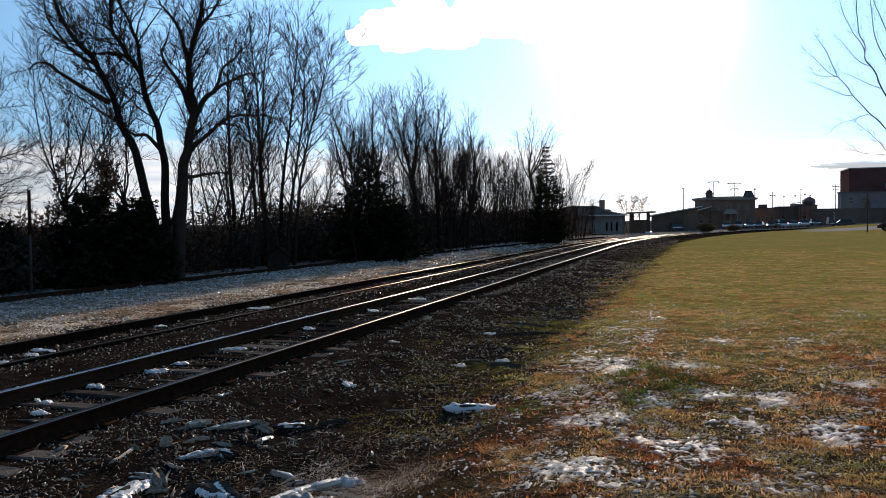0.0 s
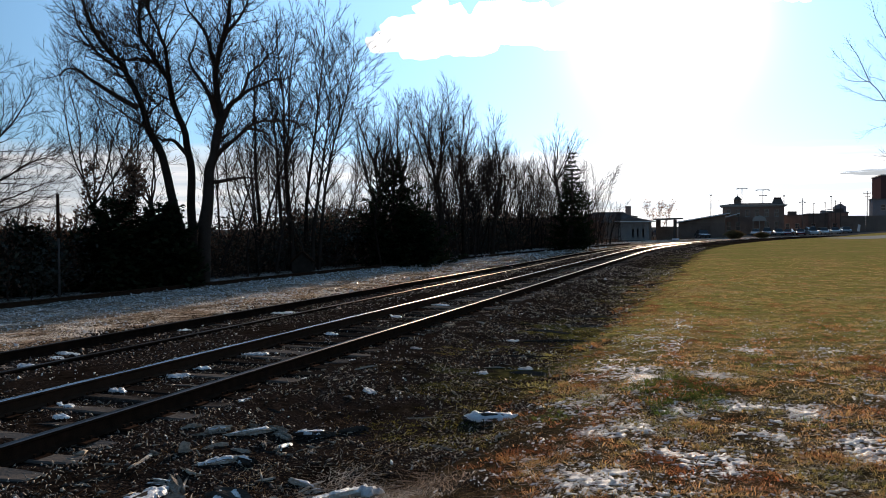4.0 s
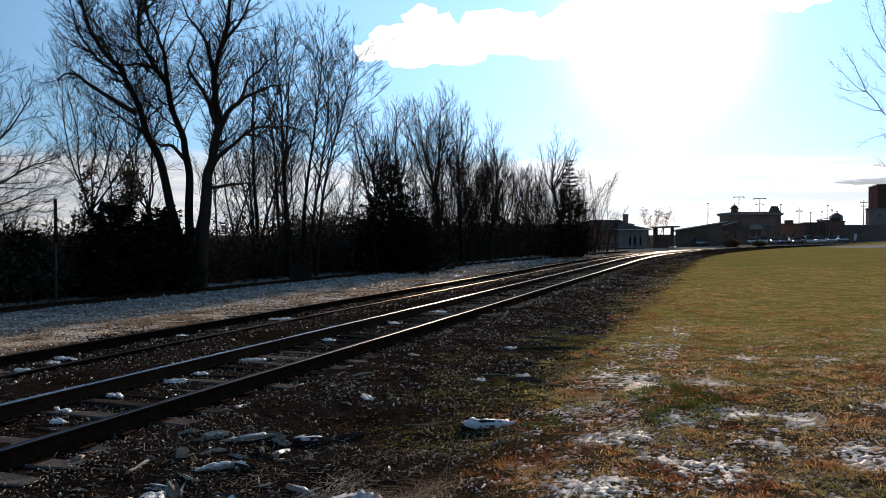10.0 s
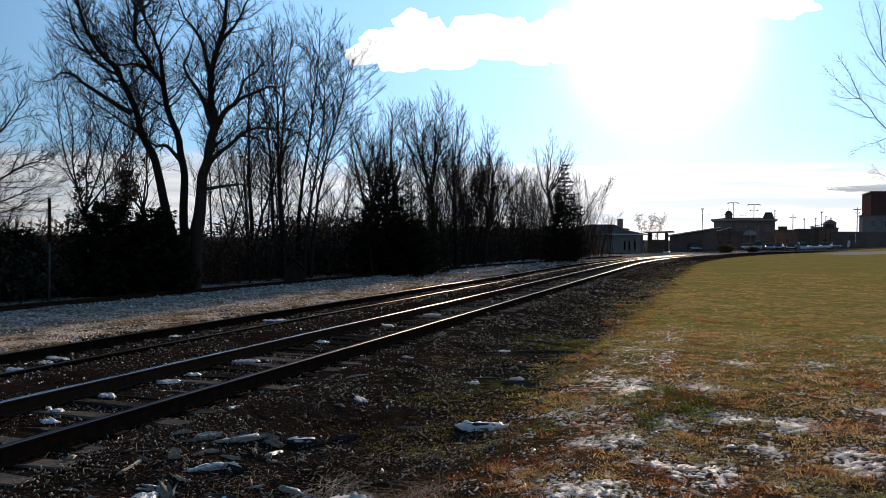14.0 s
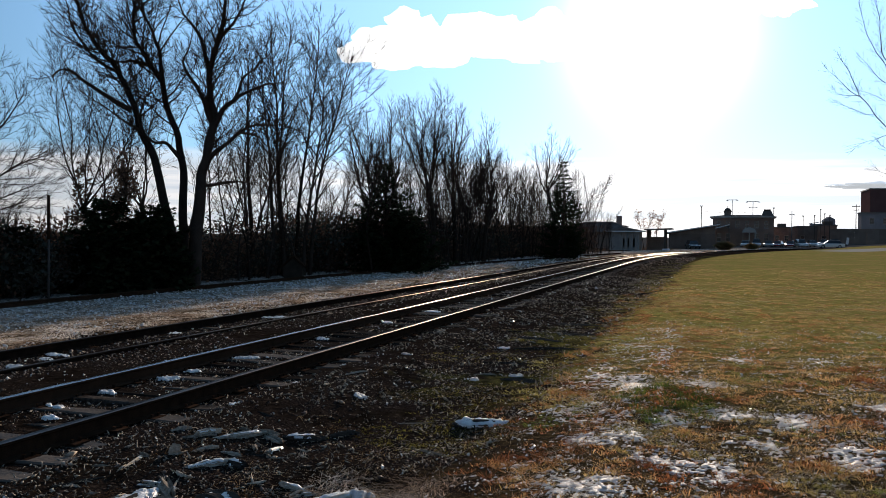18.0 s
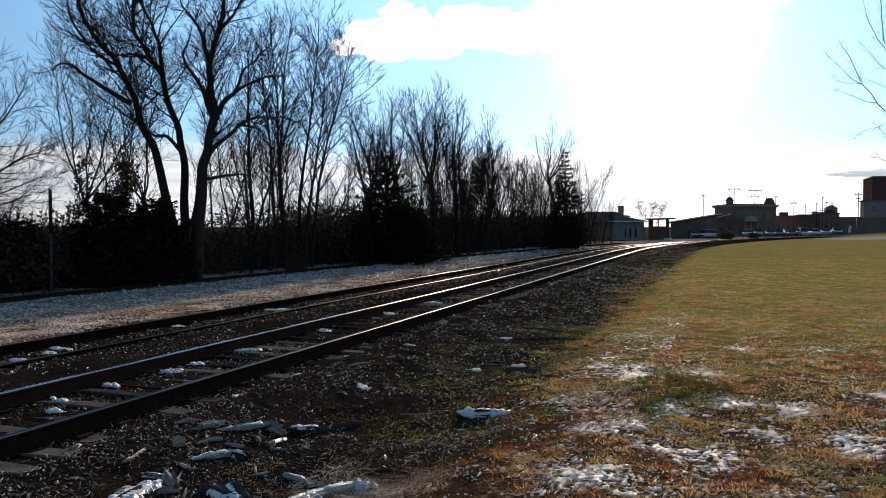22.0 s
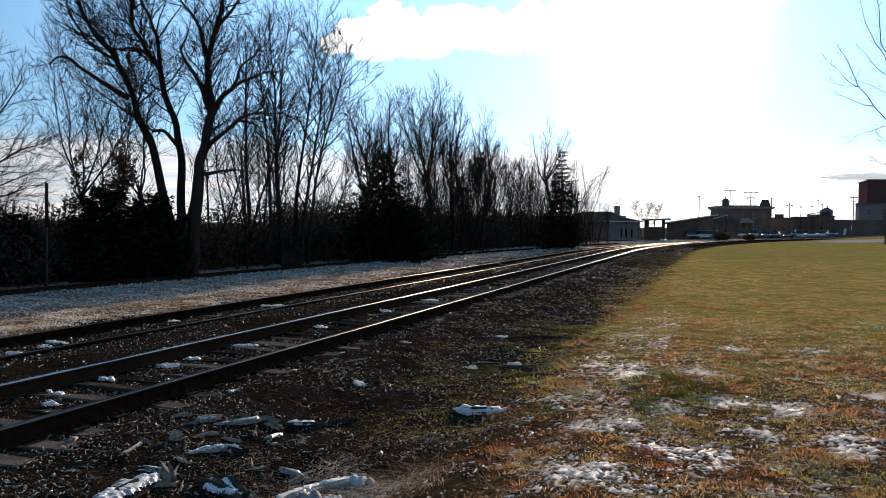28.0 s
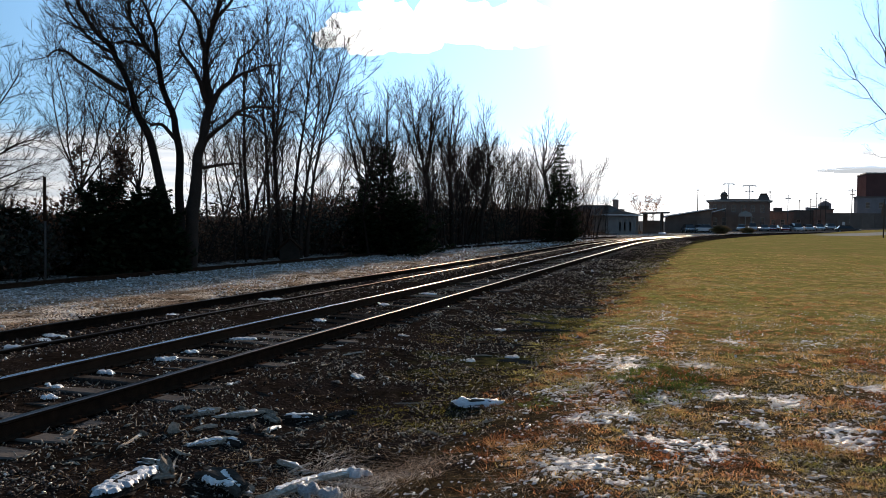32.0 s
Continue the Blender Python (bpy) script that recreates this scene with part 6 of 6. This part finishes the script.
scatter_stones("ballast", 34000, (-8.6, -2.0), (4.0, 85.0), 0.0115, STONE, "dark crushed cinder and ballast stones", 11, lambda x, y: x < grass_edge(y) + 0.1 and noise.noise((x * 0.9, y * 0.9, 9)) + 0.4 * noise.noise((x * 3, y * 3, 9)) > -0.12)
scatter_stones("siding_ballast", 9000, (-11.4, -8.6), (7.0, 60.0), 0.016, STONE, "dark cinders round the siding", 12, lambda x, y: True)
scatter_stones("snow_crumbs", 2600, (-11.2, -2.0), (4.2, 40.0), 0.012, SNOW, "crumbs of snow scattered on the cinders", 13, lambda x, y: noise.noise((x * 0.8, y * 0.8, 19)) > -0.05, 0.5)
scatter_stones("wood_chips", 15000, (-7.6, -1.9), (4.2, 40.0), 0.022, SPLIT_WOOD, "splinters and chips of grey wood", 14, lambda x, y: noise.noise((x * 0.7, y * 0.7, 29)) + 0.6 * noise.noise((x * 2.7, y * 2.7, 29)) > -0.15, 0.3, 0.25, 0.1)


scatter_stones("frost_clods", 7000, (-17.2, -11.0), (7.5, 80.0), 0.02, SNOW, "frosted clods and snow lumps on the gravel strip", 15, lambda x, y: noise.noise((x * 0.6, y * 0.35, 49)) + 0.5 * noise.noise((x * 2, y * 2, 49)) > -0.1, 0.3, 0.6)
scatter_stones("lawn_snow", 9000, (-2.0, 3.4), (4.6, 18.0), 0.008, SNOW, "crumbs of old snow in the grass", 16, lambda x, y: snow_depth(x, y) > -0.22, 0.6, 0.5)


# broken ties, planks and sticks
def splinter_mesh(name, length, wide, high, seed, ragged=0.6):
    """A split length of old tie: ragged ends, cracked top."""
    r = random.Random(seed)
    bm = bmesh.new()
    bmesh.ops.create_cube(bm, size=1.0)
    bmesh.ops.subdivide_edges(bm, edges=bm.edges[:], cuts=4, use_grid_fill=True)
    tongue = [r.uniform(0.72, 1.12) for _ in range(5)], [r.uniform(0.72, 1.12) for _ in range(5)]
    slope, bow = r.uniform(-0.3, 0.3), r.uniform(-0.06, 0.06)
    for v in bm.verts:
        x, y, z = v.co
        end = abs(x) * 2
        lane = min(4, int((y + 0.5) * 4.99))
        k = 1 - ragged * end ** 2 * r.uniform(0.3, 1.0)
        v.co = Vector((x * length * (1 + (tongue[x > 0][lane] - 1) * end ** 2), y * wide * (1 - 0.4 * ragged * end) + bow * length * (1 - end * end), (z + 0.5) * high * k * (1 + slope * y * 2 + 0.25 * math.sin(9 * y + seed))))
        v.co += Vector((r.gauss(0, 0.01), r.gauss(0, 0.05 * wide), r.gauss(0, 0.07 * high)))
    me = bpy.data.meshes.new(name)
    bm.to_mesh(me)
    bm.free()
    return me


def debris(name, label, ax, ay, bx, by, wide, high, mat, seed, snow=0.0, tilt=0.0, spread=0.8, roll=0.0):
    """A piece that lies from a to b, with snow on its back where snow > 0."""
    length = math.hypot(bx - ax, by - ay)
    x, y = (ax + bx) / 2, (ay + by) / 2
    t = thing(name, None, None, label, "broken wood", "broken wood", at=pose(x, y, ground_z(x, y) - 0.015 + 0.3 * wide * math.sin(radians(roll)), roll, tilt, math.degrees(math.atan2(by - ay, bx - ax))))
    part("wood", splinter_mesh("wood", length, wide, high, seed), mat, t)
    if snow:
        snow_lump("snow_cap", "", 0, 0, length * 0.46 * spread, wide * 0.5, 0.009 if snow < 0.05 else 0.014, z=high * 0.88, seed=seed, parent=t, cut=-0.1 if snow < 0.05 else -0.25, rough=0.9)
    return t


DARK_WOOD = surface("dark_tie_wood", (0.025, 0.022, 0.02), (0.08, 0.07, 0.06), 0.85, 4, 40, 0.6)
debris("broken_plank", "broken plank under thick crusted snow", -3.88, 4.3, -4.05, 5.1, 0.2, 0.08, DARK_WOOD, 1, 0.05, 4, 1.0)
debris("tie_splinter", "short split splinter of an old tie", -4.16, 5.36, -3.86, 5.06, 0.1, 0.06, SPLIT_WOOD, 2)
debris("stick", "pale bent stick on the cinders", -4.12, 5.55, -3.9, 5.12, 0.02, 0.02, SPLIT_WOOD, 3)
debris("broken_plank", "long split plank streaked with snow", -4.45, 6.38, -4.14, 6.86, 0.07, 0.045, SPLIT_WOOD, 4, 0.02)
debris("tie_splinter", "split wood shard beside the snowy plank", -4.12, 6.82, -3.9, 6.74, 0.07, 0.05, SPLIT_WOOD, 5)
debris("wood_chunk", "pale chunk of splintered wood with snow", -4.62, 6.43, -4.48, 6.62, 0.05, 0.06, SPLIT_WOOD, 6, 0.03)
debris("wood_chunk", "pale upright chunk of splintered wood", -4.44, 5.8, -4.36, 5.86, 0.025, 0.08, SPLIT_WOOD, 7)
debris("broken_plank", "grey plank shard with a rim of snow", -4.14, 5.6, -3.94, 6.0, 0.07, 0.05, SPLIT_WOOD, 8, 0.015)
debris("wood_chunk", "dark wood chunk capped with shaded snow", -3.98, 6.0, -3.76, 5.92, 0.09, 0.05, DARK_WOOD, 9, 0.04, roll=24)
debris("tie_block", "sawn block of dark tie capped with snow", -3.68, 5.2, -3.16, 4.96, 0.15, 0.07, DARK_WOOD, 10, 0.03, 0, 0.85, 20)
debris("stick", "pale splinter lying on the cinders", -4.5, 5.3, -4.64, 5.72, 0.03, 0.025, SPLIT_WOOD, 11)
debris("tie_block", "dark tie stub with snow on top", -4.0, 6.95, -3.6, 7.06, 0.13, 0.06, DARK_WOOD, 12, 0.03)
debris("stick", "thin snow-dusted stick propped on another", -3.6, 7.22, -3.4, 7.46, 0.025, 0.05, DARK_WOOD, 13, 0.012)
debris("tie_block", "flat length of old tie under bluish snow", -2.6, 8.06, -2.1, 8.26, 0.15, 0.07, DARK_WOOD, 14, 0.03, 0, 1.0, 24)
debris("broken_plank", "pale weathered plank half under snow", -2.98, 4.92, -2.78, 5.52, 0.1, 0.05, SPLIT_WOOD, 15, 0.02)
debris("broken_plank", "short weathered plank end in the straw", -2.84, 5.42, -2.6, 5.7, 0.1, 0.05, SPLIT_WOOD, 16, 0.025)
debris("stick", "straight thin stick on the cinders", -3.2, 8.0, -2.72, 8.2, 0.02, 0.02, SPLIT_WOOD, 17)
for k, (x, y, q) in enumerate(((-2.9, 14.2, 0.7), (-2.6, 16.4, 0.6), (-3.0, 12.3, 0.55), (-2.75, 18.1, 0.8), (-2.5, 10.9, 0.4), (-3.3, 15.4, 0.6))):
    debris("old_tie", "dark discarded tie half sunk in weeds", x - q * 0.8, y - (0.3 - 0.13 * k) * q, x + q * 0.8, y + (0.3 - 0.13 * k) * q, 0.12, 0.035, DARK_WOOD, 50 + k)
snow_lump("snow_patch", "snow caught among broken wood", -2.66, 5.2, 0.16, 0.12, 0.04, seed=41)
snow_lump("snow_patch", "snow caught among broken wood", -2.62, 5.62, 0.14, 0.09, 0.035, seed=42)
r = random.Random(77)
for k in range(46):
    y = 4.8 * (22 / 4.8) ** r.random()
    x = r.uniform(-4.8, -2.1)
    a, q = r.uniform(0, 3.14), r.uniform(0.06, 0.2)
    debris("stick", "weathered stick strewn on the cinders", x - q * math.cos(a), y - q * math.sin(a), x + q * math.cos(a), y + q * math.sin(a), r.uniform(0.012, 0.035), r.uniform(0.012, 0.03), SPLIT_WOOD if k % 3 else DARK_WOOD, 100 + k)
for k in range(30):
    cx, cy, spread = ((-4.2, 5.45, 0.3), (-4.05, 6.6, 0.35), (-2.8, 5.35, 0.25))[k % 3]
    x, y = r.gauss(cx, spread), r.gauss(cy, spread)
    a, q = r.uniform(-0.6, 2.2), r.uniform(0.05, 0.17)
    debris("wood_shard", "jagged shard of pale split wood" if k % 4 else "jagged wood shard dusted with snow", x - q * math.cos(a), y - q * math.sin(a), x + q * math.cos(a), y + q * math.sin(a), r.uniform(0.02, 0.055), r.uniform(0.015, 0.045), SPLIT_WOOD, 300 + k, 0.0 if k % 4 else 0.01, r.uniform(-8, 8))
# snow left on the ties and between the rails
for k, (x, y, w, l, z) in enumerate(((-6.95, 7.9, 0.15, 0.07, -0.165), (-6.88, 8.95, 0.17, 0.09, -0.165), (-6.9, 9.55, 0.12, 0.05, -0.165), (-6.85, 10.9, 0.2, 0.09, -0.165), (-6.5, 6.6, 0.1, 0.05, -0.165), (-6.85, 7.05, 0.16, 0.05, -0.165),
                                    (-6.9, 13.4, 0.14, 0.08, -0.165), (-6.9, 16.5, 0.2, 0.1, -0.165), (-6.8, 19.2, 0.2, 0.12, -0.165), (-5.15, 7.96, 0.09, 0.1, -0.19), (-5.2, 9.3, 0.12, 0.06, -0.19), (-5.2, 10.9, 0.1, 0.06, -0.19), (-5.05, 12.8, 0.16, 0.08, -0.19), (-5.0, 16.8, 0.16, 0.1, -0.19),
                                    (-10.3, 10.6, 0.26, 0.09, -0.28), (-10.1, 10.2, 0.18, 0.07, -0.28), (-9.9, 9.4, 0.22, 0.1, -0.28), (-10.4, 13.8, 0.26, 0.1, -0.28), (-9.6, 14.0, 0.16, 0.08, -0.28), (-10.2, 17.4, 0.26, 0.12, -0.28))):
    snow_lump("snow_patch", "scrap of snow lying between the rails", x, y, w * 1.4, l * 1.4, 0.012, z=z, turn=35 * math.sin(7 * k), seed=60 + k, cut=0.3, rough=1.4)
for k, (x, y) in enumerate(((-4.7, 12.1), (-3.2, 10.8), (-2.7, 11.3), (-4.05, 8.95), (-3.6, 14.0))):
    snow_lump("snow_patch", "small scrap of snow on the cinders", x, y, 0.12, 0.09, 0.012, seed=90 + k, cut=0.2, rough=1.4)

# ---- clouds ----
# clouds emit their brightness, in place of sunlight scattered through them
CLOUD = glowing("glowing_cloud", (1.0, 0.98, 0.96), 1.25)
GREY_CLOUD = glowing("grey_cloud", (0.62, 0.65, 0.68), 0.75)


def cloud(name, label, spec, mat, far, seed):
    """Puffs heaped on a flat base; spec: rows of (azimuth, foot, top) in degrees."""
    r = random.Random(seed)
    v, f = [], []
    bm = bmesh.new()
    bmesh.ops.create_icosphere(bm, subdivisions=3, radius=1.0)
    ball, faces = [u.co.copy() for u in bm.verts], [tuple(u.index for u in q.verts) for q in bm.faces]
    bm.free()
    for az, foot, top in spec:
        z0, z1 = far * math.tan(radians(foot)), far * math.tan(radians(top))
        x = far * math.tan(radians(az))
        for _ in range(7):
            s = (z1 - z0) * r.uniform(0.16, 0.36)
            c = Vector((x + r.gauss(0, far * 0.014), far + r.gauss(0, 30), r.uniform(z0 + s * 0.4, max(z0 + s * 0.5, z1 - s))))
            b = len(v)
            for p in ball:
                k = s * (1 + 0.35 * noise.noise(p * 1.3 + c * 0.013) + 0.22 * noise.noise(p * 3.1 + c * 0.02) + 0.1 * noise.noise(p * 7.0 + c))
                q = c + Vector((p.x * 1.5, p.y, p.z)) * k
                q.z = max(q.z, z0 + 3 * noise.noise((q.x * 0.02, q.y * 0.02, 1)))
                v.append(tuple(q))
            f += [tuple(b + i for i in t) for t in faces]
    return thing(name, mesh(name, v, f, True), mat, label, "cloud", kind="stuff")


def streak(name, label, far, az, el, half, thick, mat):
    """A long flat lens of cloud with a torn edge."""
    bm = bmesh.new()
    bmesh.ops.create_icosphere(bm, subdivisions=5, radius=1.0)
    c = Vector((far * math.tan(radians(az)), far, far * math.tan(radians(el))))
    for v in bm.verts:
        p = v.co.copy()
        k = 1 + 0.3 * noise.noise(p * 2.0) + 0.18 * noise.noise(p * 5.0)
        v.co = c + Vector((p.x * far * math.tan(radians(half)) * k, p.y * 60, p.z * far * math.tan(radians(thick)) * k * (1 + 0.8 * noise.noise((p.x * 4, 2, 1)))))
    me = bpy.data.meshes.new(name)
    bm.to_mesh(me)
    bm.free()
    me.polygons.foreach_set("use_smooth", [True] * len(me.polygons))
    return thing(name, me, mat, label, "cloud", kind="stuff")


HEAP = cloud("cumulus", "bright white cumulus with a flat base", [(az, 12.25 - 0.05 * k, top) for k, (az, top) in enumerate(((-23.4, 14.6), (-22.4, 16.0), (-20.8, 15.5), (-19.4, 15.2), (-17.9, 15.6), (-16.4, 15.5), (-14.9, 15.2), (-13.4, 15.0), (-12.1, 14.3), (-10.9, 15.5)))], CLOUD, 1600.0, 5)
SCRAP = cloud("cumulus", "bright ragged cloud scrap near the sun", [(2.0, 14.6, 16.4), (3.3, 14.3, 16.2), (4.4, 14.6, 15.6)], CLOUD, 1600.0, 6)
LENS = streak("stratus_streak", "thin grey streak of cloud low over the town", 2400.0, 10.8, 3.42, 3.9, 0.2, GREY_CLOUD)


def drift(ob, speed, east=0.0, lift=0.0, sink=0.0):
    """The wind carries a cloud to the left."""
    walk(ob, [(t, pose(east - speed * (t - 9.0), 0, lift - sink * (t - 9.0))) for t in (0.0, 8.0, 16.0, 24.0, 32.0)])


def motions():
    drift(HEAP, 3.6, 34.0, 17.0, 0.3)
    drift(SCRAP, 1.6)
    drift(LENS, 0.8)
    z = ground_z(0, 172)
    walk(PASSING, [(0.0, pose(26.0, 172, z + 0.3, 0, 0, 180)), (0.8, pose(18.2, 172, z, 0, 0, 180)), (2.0, pose(6.5, 172, z, 0, 0, 180)), (3.5, pose(-8.0, 172, z, 0, 0, 180)), (9.0, pose(-62.0, 172, z, 0, 0, 180)), (32.0, pose(-64.0, 172, z, 0, 0, 180))])
    walk(PASSING_BACK, [(0.0, pose(-80, 168, z)), (15.0, pose(-72, 168, z)), (29.4, pose(9.6, 168, z)), (32.0, pose(23.5, 168, z + 0.1))])
    z = ground_z(-2, 144)
    walk(ARRIVING, [(0.0, pose(64, 160, z + 0.8, 0, 0, 180)), (12.0, pose(60, 160, z + 0.8, 0, 0, 180)), (17.5, pose(24, 160, z + 0.3, 0, 0, 182)), (19.6, pose(4.0, 153, z, 0, 0, 196)), (20.6, pose(-1.6, 148, z, 0, 0, 212)), (21.2, pose(-2.3, 147.4, z, 0, 0, 214)), (32.0, pose(-2.3, 147.4, z, 0, 0, 214))])


motions()
